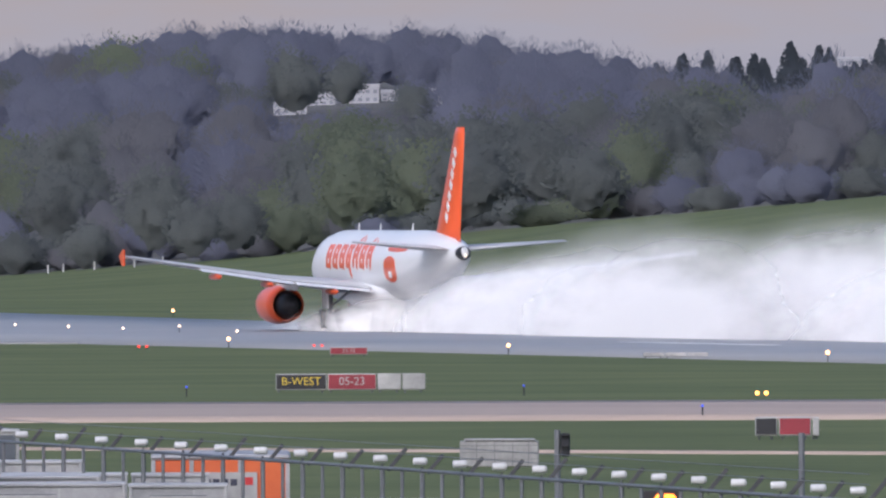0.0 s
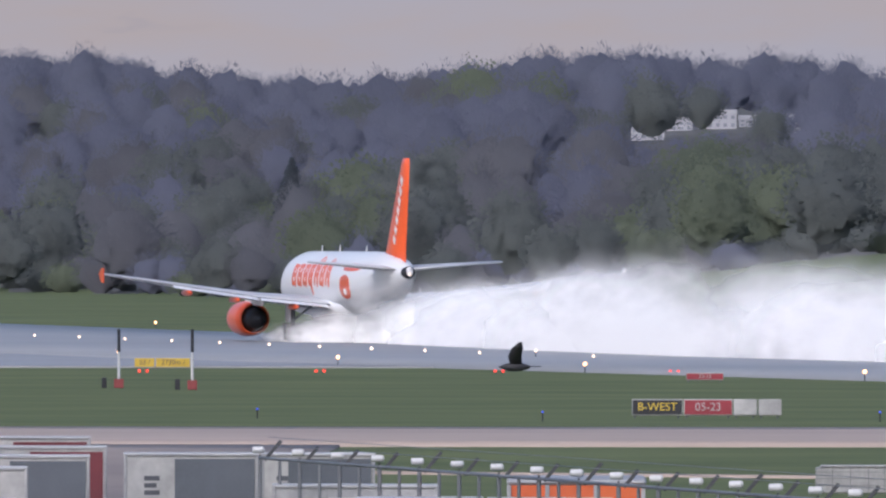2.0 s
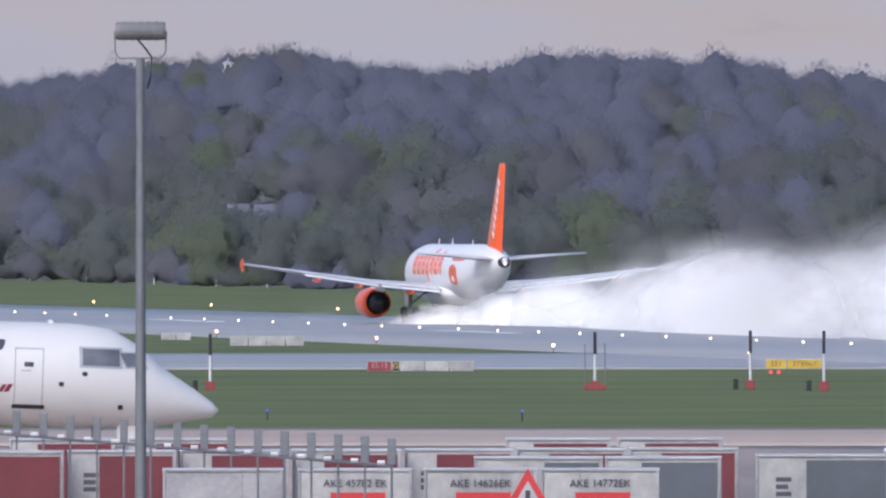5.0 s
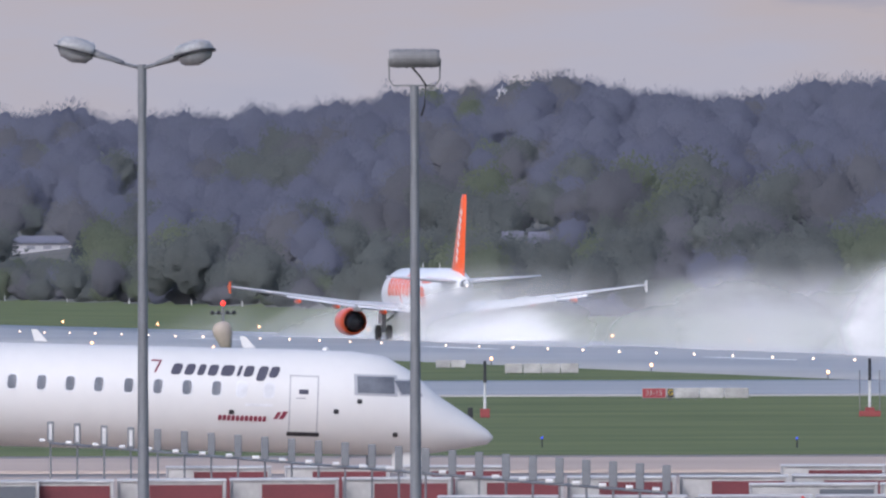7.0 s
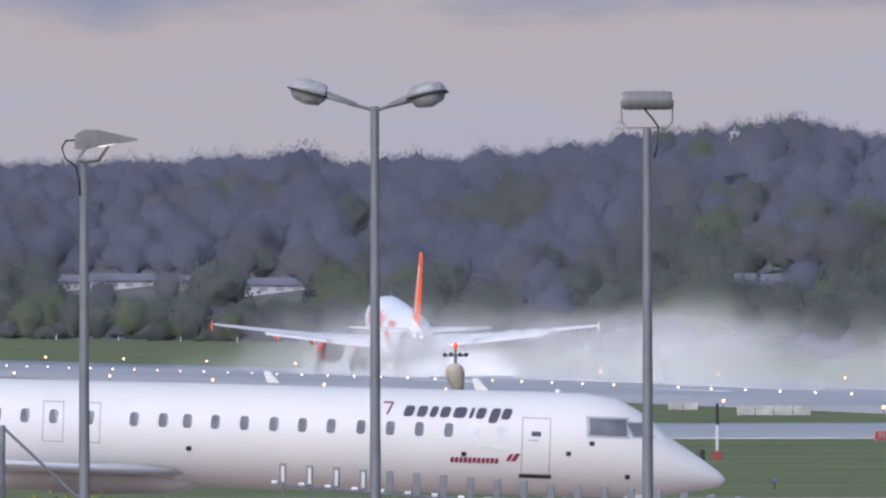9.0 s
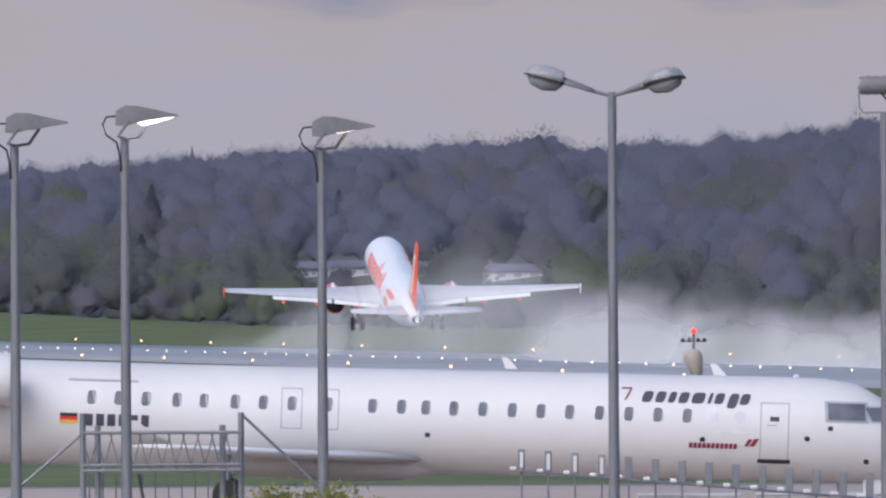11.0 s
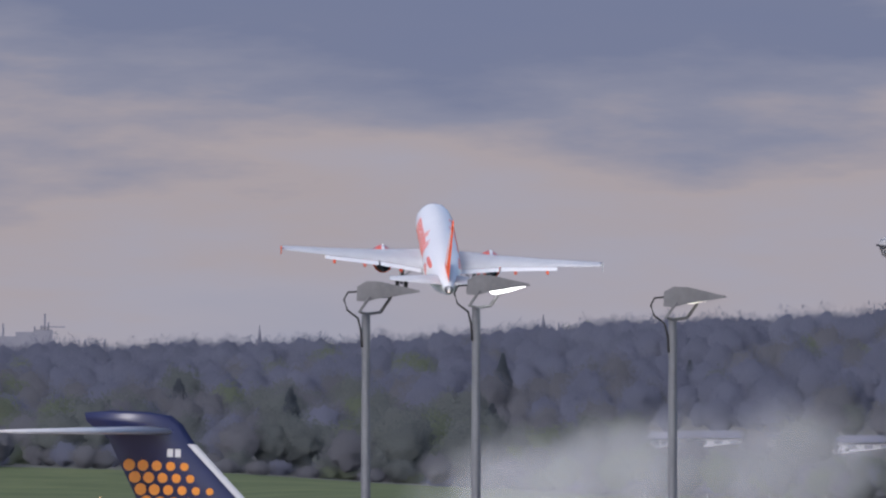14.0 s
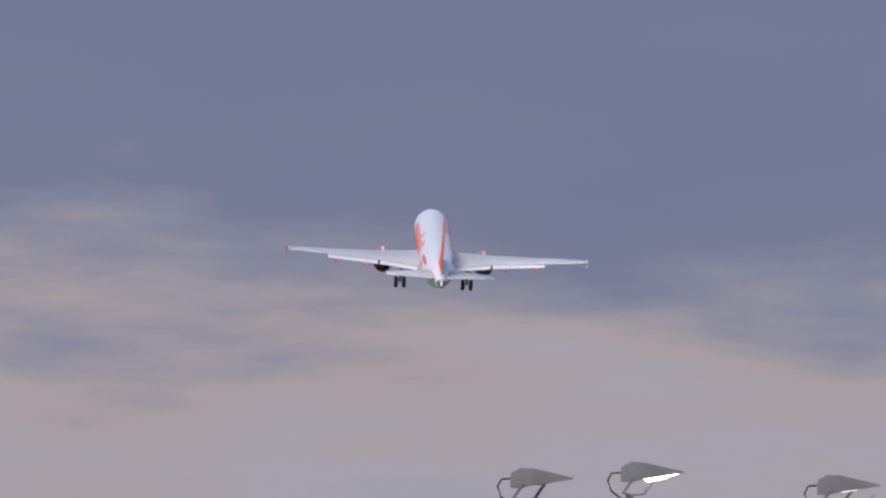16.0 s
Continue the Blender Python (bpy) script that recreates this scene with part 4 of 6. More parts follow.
def double_head(a, top):
    t, h = post("street_lamp", a, top, "grey lamp post with two unlit cobra-head lanterns")
    for m in (pose(0, 0, h - 0.06, 0, -15, 180), pose(0, 0, h - 0.06, 0, -12, -38)):
        arm = part("arm", tube(B(), (0, 0, 0), (0.42, 0, 0.0), 0.028, n=8), STEEL, t)
        arm.matrix_basis = m

        def half(rows, sign, lift):
            return loft(B(), [[Vector((x, math.cos(math.pi * i / 8) * w, lift + sign * math.sin(math.pi * i / 8) * hh)) for i in range(9)] for x, w, hh in rows])
        part("lantern_body", half([(0.28, 0.05, 0.05), (0.34, 0.08, 0.07), (0.60, 0.13, 0.10), (0.78, 0.15, 0.12)], 1, -0.02), LAMP_GREY, arm, "weathered grey lantern body", smooth=True)
        part("lantern_cover", half([(0.77, 0.15, 0.13), (0.80, 0.21, 0.17), (1.08, 0.23, 0.19), (1.26, 0.19, 0.15), (1.33, 0.10, 0.07)], 1, 0.014), COVER, arm, "pale stained lantern cover", smooth=True)
        part("rim", loft(B(), [[Vector((x, w, z)) for w, z in ((-k, -0.014), (k, -0.014), (k, 0.012), (-k, 0.012))] for x, k in ((0.74, 0.17), (0.80, 0.235), (1.10, 0.25), (1.29, 0.20), (1.37, 0.08))]), DARK, arm, "dark rim")
        part("lantern_bowl", half([(0.76, 0.10, 0.03), (0.84, 0.18, 0.13), (1.05, 0.20, 0.17), (1.24, 0.16, 0.12), (1.31, 0.06, 0.02)], -1, -0.016), BOWL, arm, "translucent drip-stained bowl", smooth=True)


def drum_head(a, top):
    t, h = post("street_lamp", a, top, "grey lamp post with a drum floodlight on a yoke")
    drum = part("housing", spin(B(), [(-0.38, 0.06), (-0.38, 0.125), (-0.33, 0.14), (0.33, 0.14), (0.38, 0.125), (0.38, 0.06)], (0, 0, h + 0.42), axis="X", n=18), LAMP_GREY, t, "ribbed grey drum floodlight")
    for x in (-0.25, -0.12, 0, 0.12, 0.25):
        part("rib", spin(B(), [(x - 0.012, 0.14), (x - 0.012, 0.152), (x + 0.012, 0.152), (x + 0.012, 0.14)], (0, 0, h + 0.42), axis="X", n=18, caps=False), LAMP_GREY, drum)
    bm = B()
    pts = [(-0.39, 0, h + 0.42), (-0.38, 0, h + 0.10), (-0.32, 0, h + 0.01), (0.32, 0, h + 0.01), (0.38, 0, h + 0.10), (0.39, 0, h + 0.42)]
    pipe(bm, pts, 0.015)
    part("yoke", bm, LAMP_GREY, t)
    bm = B()
    pts = [(-0.05, -0.14, h + 0.30), (0.08, -0.12, h + 0.15), (0.17, -0.09, h + 0.02), (0.15, -0.09, h - 0.30), (0.10, -0.08, h - 0.45)]
    pipe(bm, pts, 0.016)
    part("cable", bm, RUBBER, t)


double_head(2766, 9.86)
drum_head(2284, 9.52)
flood_head(3281, 9.02, LAMP_DIM, False, "grey lamp post with one floodlight faintly lit")
flood_head(3629, 9.20, LAMP_ON, True, "grey lamp post with one floodlight brightly lit")
flood_head(3824, 9.10, LAMP_GREY, False, "grey lamp post with one unlit floodlight")

# ---- perimeter fences ----
SENSOR = mat("white_plastic", (0.60, 0.60, 0.60), 0.5, scale=3)
ARM = mat("dark_arm", (0.07, 0.07, 0.075), 0.6, scale=5)


def fence_with_sensors():
    """Posts and rail running towards the camera, a white sensor and a leaning arm at each post."""
    f = thing("perimeter_fence", pose(0, 0, 0), "steel perimeter fence with white sensors and leaning arms", "fence")
    n = 25
    spots = []
    for i in range(n):
        a = 955 - i * 70.5
        e = np.interp(a, [-784, -598, 955], [-523, -510, -399])
        d = 3.9 / (-e * TICK)
        spots.append((a, d))
    for i, (a, d) in enumerate(spots):
        z = on_land(a, d)
        p = at(a, d, z)
        turn = math.degrees(a * TICK)
        po = part("post", tube(B(), (0, 0, -0.1), (0, 0, 2.52), 0.036, n=6), STEEL, f)
        po.matrix_basis = pose(p.x, p.y, p.z, 0, 0, turn)
        s = part("sensor", spin(B(), [(-0.12, 0.025), (-0.11, 0.055), (0.06, 0.060), (0.09, 0.045), (0.10, 0.015)], (-0.02, 0, 2.64), axis="X", n=12), SENSOR, po, "white cylindrical sensor")
        part("bracket", tube(B(), (0, 0, 2.40), (0, 0, 2.56), 0.018, n=6), ARM, po)
        part("leaning_arm", box(B(), -0.03, -0.02, 0, 0.03, 0.02, 0.36 if i % 4 else 0.44, 0.006, pose(0.08, 0, 2.46, 0, 40, 0)), ARM, po, "dark leaning wire arm")
        if i:
            q = at(*spots[i - 1], on_land(*spots[i - 1]))
            part("rail", tube(B(), q + Vector((0, 0, 2.50)), p + Vector((0, 0, 2.50)), 0.03, n=6), STEEL, f)
            m = (p + q) / 2
            part("post", tube(B(), m - Vector((0, 0, 0.1)), m + Vector((0, 0, 2.48)), 0.028, n=6), STEEL, f)
            for h in (2.72, 2.86):
                part("wire", tube(B(), q + Vector((0.12, 0, h)), p + Vector((0.12, 0, h)), 0.006, n=4), STEEL, f)


def fence_with_plates():
    f = thing("plate_fence", pose(0, 0, 0), "steel fence topped by a row of upright grey plates", "fence")
    last = None
    for i in range(24):
        a = 2930 - i * 47.4
        e = np.interp(a, [1840, 2930], [-378, -297])
        d = 3.7 / (-e * TICK)
        z = on_land(a, d)
        p = at(a, d, z)
        turn = math.degrees(a * TICK)
        po = part("post", tube(B(), (0, 0, -0.1), (0, 0, 2.42), 0.022, n=6), STEEL, f)
        po.matrix_basis = pose(p.x, p.y, p.z, 0, 0, turn)
        pl = part("plate", box(B(), -0.075, -0.02, 2.40, 0.075, 0.02, 2.86, 0.012), STEEL, po, "upright galvanised plate")
        # white strips added so that the first four plates look lit
        if i < 4:
            part("reflector", box(B(), -0.035, -0.03, 2.46, 0.035, -0.0205, 2.80), SENSOR, pl)
        part("bracket", tube(B(), (-0.25, -0.02, 2.44), (-0.12, -0.02, 2.44), 0.04, n=8), SENSOR, po)
        if last:
            part("rail", tube(B(), last + Vector((0, 0, 2.38)), p + Vector((0, 0, 2.38)), 0.03, n=6), STEEL, f)
        last = p


def gantry():
    """A low lattice gantry with stays at both ends."""
    d, z0 = 300.0, on_land(3560, 300)
    g = thing("lattice_gantry", facing(3566, d, z0), "galvanised lattice gantry with slanting stays by the shrub", "gantry")
    k = d * TICK
    top, low, half = rise(-263, d) - z0, rise(-330, d) - z0, 140 * k
    for x in (-half, -half + 0.24, half - 0.3, half):
        part("post", tube(B(), (x, 0, -0.1), (x, 0, top + (0.32 if abs(x) > half - 0.02 else 0.12)), 0.05, n=8), STEEL, g)
    for z in (top, low, low + 0.09):
        for y in (-0.25, 0.25):
            part("chord", tube(B(), (-half, y, z), (half, y, z), 0.03, n=6), STEEL, g)
    n = 22
    for i in range(n):
        x = -half + (i + 0.5) * 2 * half / n
        s = 0.08 if i % 2 else -0.08
        part("lattice_bar", tube(B(), (x - s, -0.25, low), (x + s, -0.25, top), 0.013, n=5), STEEL, g)
    for i in range(12):
        x = -half + (i + 0.5) * 2 * half / 12
        part("rail_bar", tube(B(), (x, 0.1, -0.1), (x, 0.1, low - 0.05), 0.014, n=5), STEEL, g)
    part("stay", tube(B(), (half, 0, top + 0.3), (half + 1.9, 0, top - 1.5), 0.028, n=6), STEEL, g)
    part("stay", tube(B(), (-half, 0, top + 0.0), (-half - 2.6, 0, top - 2.2), 0.028, n=6), STEEL, g)
    part("stay", tube(B(), (-half + 0.9, 0.1, low - 0.05), (-half + 1.5, 0.1, 0.0), 0.03, n=6), ARM, g)


fence_with_sensors()
fence_with_plates()
gantry()

# ---- freight containers on the apron ----
ALU = mat("dented_aluminium", (0.40, 0.396, 0.40), 0.5, dark=(0.22, 0.22, 0.23), metal=0.1, scale=1.3, fine=9, bump=0.25, bump_scale=3, obj=0.25)
CURTAIN = mat("grey_curtain", (0.105, 0.115, 0.135), 0.7, dark=(0.08, 0.09, 0.105), scale=1.5, bump=0.3, bump_scale=4, obj=0.2)
MAROON = mat("maroon_curtain", (0.15, 0.028, 0.036), 0.65, dark=(0.105, 0.022, 0.028), scale=1.5, bump=0.3, bump_scale=4, obj=0.2)
PANEL = mat("white_panel", (0.46, 0.45, 0.44), 0.5, dark=(0.26, 0.256, 0.25), scale=0.9, fine=7, obj=0.15)
ROOF = mat("white_roof_skin", (0.52, 0.52, 0.52), 0.5, dark=(0.38, 0.38, 0.38), scale=0.8, fine=6, obj=0.2)
DOLLY = mat("dolly_steel", (0.08, 0.085, 0.10), 0.6, scale=2)
NAVYLAB = mat("navy_label", (0.02, 0.03, 0.08), 0.5)


def container(a0, a1, e, face, label, d=None, top=2.55, curtain=0.0, deep=1.53, code="", band=None, body=None, tall=1.62):
    """An air freight container on its dolly; curtain: from which share of its width the soft side begins."""
    d = d or (EYE_Z - top) / (-e * TICK)
    a = (a0 + a1) / 2
    w = abs(a0 - a1) * TICK * d / 2
    z0 = on_land(a, d)
    h1 = EYE_Z + e * TICK * d - z0
    h0 = h1 - tall
    c = thing("freight_container", facing(a, d, z0), label, "container", "freight containers")
    b = part("body", box(B(), -w + 0.02, 0.02, h0, w - 0.02, deep, h1 - 0.03, 0.02), body or PANEL, c)
    for x in (-w, w - 0.06):
        part("corner_post", box(B(), x, 0, h0, x + 0.06, 0.06, h1, 0.012), ALU, c)
    part("top_rail", box(B(), -w + 0.061, -0.01, h1 - 0.045, w - 0.061, 0.06, h1 - 0.003, 0.01), ALU, c)
    part("base_rail", box(B(), -w + 0.061, -0.01, h0, w - 0.061, 0.06, h0 + 0.10, 0.012), ALU, c)
    part("roof", box(B(), -w - 0.01, 0.061, h1 - 0.03, w + 0.01, deep + 0.02, h1 + 0.012, 0.012), ROOF, c)
    if curtain is not None and curtain < 1:
        x = -w + 0.07 + curtain * (2 * w - 0.14)
        plate("curtain", x, h0 + 0.13, w - 0.08, h1 - 0.10, 0.02, face, c, thick=0.018)
        if curtain > 0.15:
            for k in range(3):
                plate("stencil", -w + 0.2 + curtain * w * 0.4, h1 - 0.52 - k * 0.14, -w + 0.2 + curtain * w * 0.4 + 0.30 - 0.06 * (k % 2), h1 - 0.43 - k * 0.14, 0.02, DOLLY, c, thick=0.006)
    else:
        for k in (0.33, 0.66):
            plate("seam", -w + 2 * w * k - 0.02, h0 + 0.1, -w + 2 * w * k + 0.02, h1 - 0.08, 0.02, ALU, c, thick=0.012)
    if code:
        if band is NAVYLAB:
            lab = plate("label", -0.45, h1 - 1.0, 0.45, h1 - 0.16, 0.02, NAVYLAB, c, "white and navy label", thick=0.016)
            plate("label_strip", -0.45, h1 - 0.42, 0.45, h1 - 0.17, 0.003, PANEL, lab, thick=0.004)
            words(code, 0.115, INK, lab, pose(0, -0.008, h1 - 0.295))
            for k in range(4):
                plate("brand_bar", -0.2 + k * 0.15, h1 - 0.82, -0.08 + k * 0.15, h1 - 0.62, 0.003, SENSOR, lab, thick=0.005)
        else:
            words(code, 0.14, INK, c, pose(0, 0.0, h1 - 0.26))
            if band:
                plate("label", -0.45, h1 - 0.85, 0.55, h1 - 0.42, 0.02, band, c, "red label", thick=0.015)
    dl = part("dolly", box(B(), -w, 0.1, h0 - 0.14, w, deep - 0.1, h0 - 0.004, 0.02), DOLLY, c, "dark steel dolly")
    for x in (-w + 0.25, w - 0.25):
        for y in (0.3, deep - 0.3):
            part("wheel", spin(B(), [(-0.06, 0.1), (-0.05, 0.17), (0.05, 0.17), (0.06, 0.1)], (x, y, 0.17), axis="X", n=14), RUBBER, dl)
            part("leg", tube(B(), (x, y, 0.2), (x, y, h0 - 0.14), 0.03, n=6), DOLLY, dl)
    return c


WL, GL, RL = "white air freight container with aluminium frame", "white freight container with a grey curtain side", "white freight container with a maroon curtain side"
# numbered row
container(2245, 2032, -432, PANEL, WL, curtain=None, body=ALU)
container(2006, 1803, -432, PANEL, WL + " and number", curtain=None, code="AKE 45782 EK", band=RED)
container(1783, 1582, -432, PANEL, WL + " and number", curtain=None, code="AKE 14626EK", band=RED)
container(1576, 1366, -432, PANEL, WL + " and number", curtain=None, code="AKE 14772EK", band=RED)
# grey curtains behind them
container(1694, 1466, -411, CURTAIN, GL, curtain=0.55)
container(1462, 1256, -411, CURTAIN, GL, curtain=0.30)
container(1196, 957, -407, CURTAIN, GL, curtain=0.37)
container(953, 751, -407, CURTAIN, GL, curtain=0.22)
# long maroon row
a = 1226
while a < 2960:
    container(a + 193, a, -395 - (a - 1226) * 0.004, MAROON, RL, curtain=0.28)
    a += 199
container(3140, 2950, -402, CURTAIN, GL, curtain=0.42)
for a in (1255, 1452, 2120, 2330, 2540):
    container(a + 186, a, -378, MAROON, RL, curtain=0.25)
# near row, mostly roofs
for i, a in enumerate((610, 880, 1120, 1385, 1640, 1890)):
    container(a + 225, a, -490 - 4 * (i % 3), PANEL, WL, curtain=None, body=ALU, deep=2.2)
container(933, 640, -463, PANEL, WL, curtain=None, body=ALU, d=318)
container(783, 560, -486, PANEL, WL, curtain=None, body=ALU, d=303)
container(553, 415, -487, PANEL, WL, curtain=None, body=ALU, d=303)
container(911, 563, -503, PANEL, WL + " and a navy label", curtain=None, code="DQF30696R7", band=NAVYLAB, body=ALU)
container(558, 383, -506, PANEL, WL + " and a navy label", curtain=None, code="DPE 36012 R7", band=NAVYLAB, body=ALU)
container(1165, 916, -503, PANEL, WL, curtain=None, body=ALU)
for a, e in ((180, -540), (10, -536)):
    container(a + 160, a, e, PANEL, WL, curtain=None, body=ALU)


def swap_body():
    """The orange box body with a white sign panel."""
    d = 305.0
    k = d * TICK
    a = 395
    z0 = on_land(a, d)
    h1, w = rise(-460, d) - z0, 122 * k
    c = thing("box_trailer", facing(a, d, z0), "orange box trailer body with grey frame and white sign", "trailer")
    tint = mat("orange_tarpaulin", (0.62, 0.13, 0.035), 0.5, dark=(0.52, 0.10, 0.03), scale=1.2, fine=8)
    part("body", box(B(), -w, 0, 0.75, w, 5.5, h1, 0.04), tint, c)
    part("roof", box(B(), -w - 0.02, -0.03, h1 - 0.02, w + 0.02, 5.55, h1 + 0.07, 0.04), ALU, c, "weathered grey roof")
    for x in (-w - 0.01, -w + 0.62, w - 0.85, w - 0.07):
        plate("frame_bar", x, 0.75, x + 0.07, h1 - 0.02, 0.0, ALU, c, thick=0.03)
    s = plate("sign_panel", -0.45, h1 - 0.92, 0.60, h1 - 0.22, 0.0, PANEL, c, "white sign panel", thick=0.035)
    for i in range(5):
        plate("name_bar", -0.42 + i * 0.145, h1 - 0.44, -0.31 + i * 0.145, h1 - 0.33, -0.035, INK, s, thick=0.006)
    plate("name_bar", 0.40, h1 - 0.43, 0.53, h1 - 0.30, -0.035, RED, s, thick=0.006)
    plate("name_bar", -0.40, h1 - 0.75, -0.26, h1 - 0.62, -0.035, RED, s, thick=0.006)
    ch = part("chassis", box(B(), -w + 0.1, 0.1, 0.5, w - 0.1, 5.4, 0.74, 0.03), DOLLY, c)
    for y in (0.8, 1.7, 4.4):
        for x in (-w + 0.25, w - 0.25):
            part("wheel", spin(B(), [(-0.14, 0.25), (-0.12, 0.42), (0.12, 0.42), (0.14, 0.25)], (x, y, 0.42), axis="X", n=18), RUBBER, ch)


def warning_triangle():
    d = 300.0
    a = 1599
    z0 = on_land(a, d)
    top = rise(-430, d) - z0
    t = thing("warning_sign", facing(a, d, z0), "red-bordered triangular warning sign on a grey post", "road sign")
    part("post", tube(B(), (0, 0.03, -0.1), (0, 0.03, top - 0.1), 0.035, n=8), STEEL, t)
    tri = lambda s, y0, y1, c: loft(B(), [[Vector((0, y, top - 0.6 + c + s * 1.15)), Vector((-s, y, top - 0.6 + c - s * 0.575)), Vector((s, y, top - 0.6 + c - s * 0.575))] for y in (y0, y1)])
    b = part("border", tri(0.52, -0.02, 0.0, 0), RED, t, "red border")
    part("face", tri(0.345, -0.035, -0.021, 0.0), PANEL, b, "white face")
    part("stroke", box(B(), -0.04, -0.045, top - 0.66, 0.04, -0.036, top - 0.36), INK, b)


swap_body()
warning_triangle()

# ---- signs, lights and gear on the airfield ----
SIGN_BLACK = mat("black_sign_face", (0.025, 0.025, 0.03), 0.5, scale=2)
SIGN_RED = mat("red_sign_face", (0.30, 0.035, 0.05), 0.5, scale=2)
SIGN_YELLOW = mat("yellow_sign_face", (0.62, 0.42, 0.05), 0.5, scale=2)
YELLOW_INK = mat("yellow_lettering", (0.72, 0.52, 0.06), 0.5)
BASE_RED = mat("faded_red_paint", (0.26, 0.05, 0.05), 0.6, scale=2)
BULB = mat("warm_bulb", (1.0, 0.8, 0.5), 0.3, glow=(1.0, 0.44, 0.16), power=4.0)
BULB_SMALL = mat("pale_bulb", (1.0, 0.9, 0.75), 0.3, glow=(1.0, 0.66, 0.42), power=2.4)
BULB_RED = mat("red_bulb", (1.0, 0.1, 0.05), 0.3, glow=(1.0, 0.02, 0.015), power=1.5)
BULB_BLUE = mat("blue_bulb", (0.1, 0.15, 0.8), 0.3, glow=(0.06, 0.10, 0.8), power=0.35)
BULB_AMBER = mat("amber_bulb", (1.0, 0.6, 0.15), 0.3, glow=(1.0, 0.45, 0.07), power=4.0)
BEACON = mat("blazing_beacon", (1.0, 0.5, 0.1), 0.3, glow=(1.0, 0.20, 0.012), power=2.6)


def taxi_sign(a, e_low, tall, panels, label):
    """A row of lit sign boxes; panels of (width in ticks, face, text, ink)."""
    d = reach(a, e_low)
    k = d * TICK
    z0 = on_land(a, d)
    t = thing("airfield_sign", facing(a, d, z0), label, "sign", "airfield signs")
    h, x = tall * k, 0.0
    for w, face, text, ink in panels:
        w *= k
        b = part("sign_box", box(B(), x, 0, 0.10, x + w - 0.04, 0.3, h, 0.02), PANEL, t)
        f = plate("sign_face", x + 0.03, 0.14, x + w - 0.07, h - 0.04, 0.0, face, b, thick=0.012)
        if text:
            words(text, h * 0.43, ink, f, pose(x + w / 2 - 0.02, -0.02, 0.06 + h / 2))
        for lx in (x + 0.1, x + w - 0.2):
            part("foot", tube(B(), (lx, 0.15, -0.1), (lx, 0.15, 0.12), 0.03, n=6), STEEL, b)
        x += w
    return t


taxi_sign(297, -344, 34, [(92, SIGN_BLACK, "B-WEST", YELLOW_INK), (88, SIGN_RED, "05-23", PANEL), (44, PANEL, "", None), (43, PANEL, "", None)], "black and red taxiway sign lettered B-WEST and 05-23")
taxi_sign(201, -280, 17, [(68, SIGN_RED, "33-15", PANEL)], "small red runway sign lettered 33-15 in grass")
taxi_sign(1883, -262, 22, [(44, SIGN_RED, "33-15", PANEL), (14, SIGN_BLACK, "G", YELLOW_INK), (44, PANEL, "", None), (44, PANEL, "", None), (44, PANEL, "", None)], "red runway sign lettered 33-15 with blank white boxes")
taxi_sign(1178, -258, 21, [(38, SIGN_YELLOW, "33 /", INK), (63, SIGN_YELLOW, "2730m /", INK)], "yellow distance sign lettered 33 and 2730m")
taxi_sign(-551, -430, 40, [(42, SIGN_BLACK, "", None), (60, SIGN_RED, "", None), (14, PANEL, "", None)], "black and red taxiway sign seen at an angle")
taxi_sign(-353, -286, 11, [(39, PANEL, "", None)] * 3, "low white sign boxes beside the wet runway")
taxi_sign(2248, -206, 16, [(27, PANEL, "", None)] * 2, "blank white sign boxes on the grass")
taxi_sign(2126, -216, 20, [(33, PANEL, "", None)] * 3 + [(33, PANEL, "", None)], "row of blank white sign boxes on the grass")


def cabinets():
    d = reach(-28, -477)
    k = d * TICK
    t = thing("equipment_cabinet", facing(-98, d, on_land(-98, d)), "long white equipment cabinet standing in the grass", "cabinet")
    part("body", box(B(), -70 * k, 0, 0, 70 * k, 0.9, 46 * k, 0.03), PANEL, t)
    part("lid", box(B(), -62 * k, -0.03, 46 * k, 64 * k, 0.95, 50 * k, 0.02), PANEL, t)
    for x in (-40, -8, 24, 52):
        plate("door_seam", (x - 0.7) * k, 0.05, (x + 0.7) * k, 44 * k, 0.0, LAMP_GREY, t, thick=0.012)
    for z in (14, 26, 38):
        plate("rail", -69 * k, (z - 0.5) * k, 69 * k, (z + 0.5) * k, 0.0, LAMP_GREY, t, thick=0.010)


def marker_mast(a, e_low, tall, label, frame_=False):
    d = reach(a, e_low)
    k = d * TICK
    t = thing("marker_mast", facing(a, d, on_land(a, d)), label, "mast", "frangible masts")
    h = tall * k
    part("lower_pole", tube(B(), (0, 0, 0), (0, 0, h * 0.62), 0.07, 0.06, 10), SENSOR, t, "white lower half")
    part("upper_pole", tube(B(), (0, 0, h * 0.62), (0, 0, h), 0.075, 0.07, 10), DARK, t, "black upper part")
    part("base_box", box(B(), -0.22, -0.2, 0, 0.22, 0.2, h * 0.16, 0.03), BASE_RED, t, "red base box")
    if frame_:
        for x in (-0.45, 0.45):
            part("side_pole", tube(B(), (x, 0.1, 0), (x, 0.1, h * 0.8), 0.025, n=6), LAMP_GREY, t)
        part("base_box", box(B(), -0.5, -0.3, 0, 0.5, 0.3, h * 0.10, 0.03), BASE_RED, t)
    else:
        part("side_box", box(B(), -0.78, -0.1, 0, -0.55, 0.1, h * 0.18, 0.02), DARK, t)


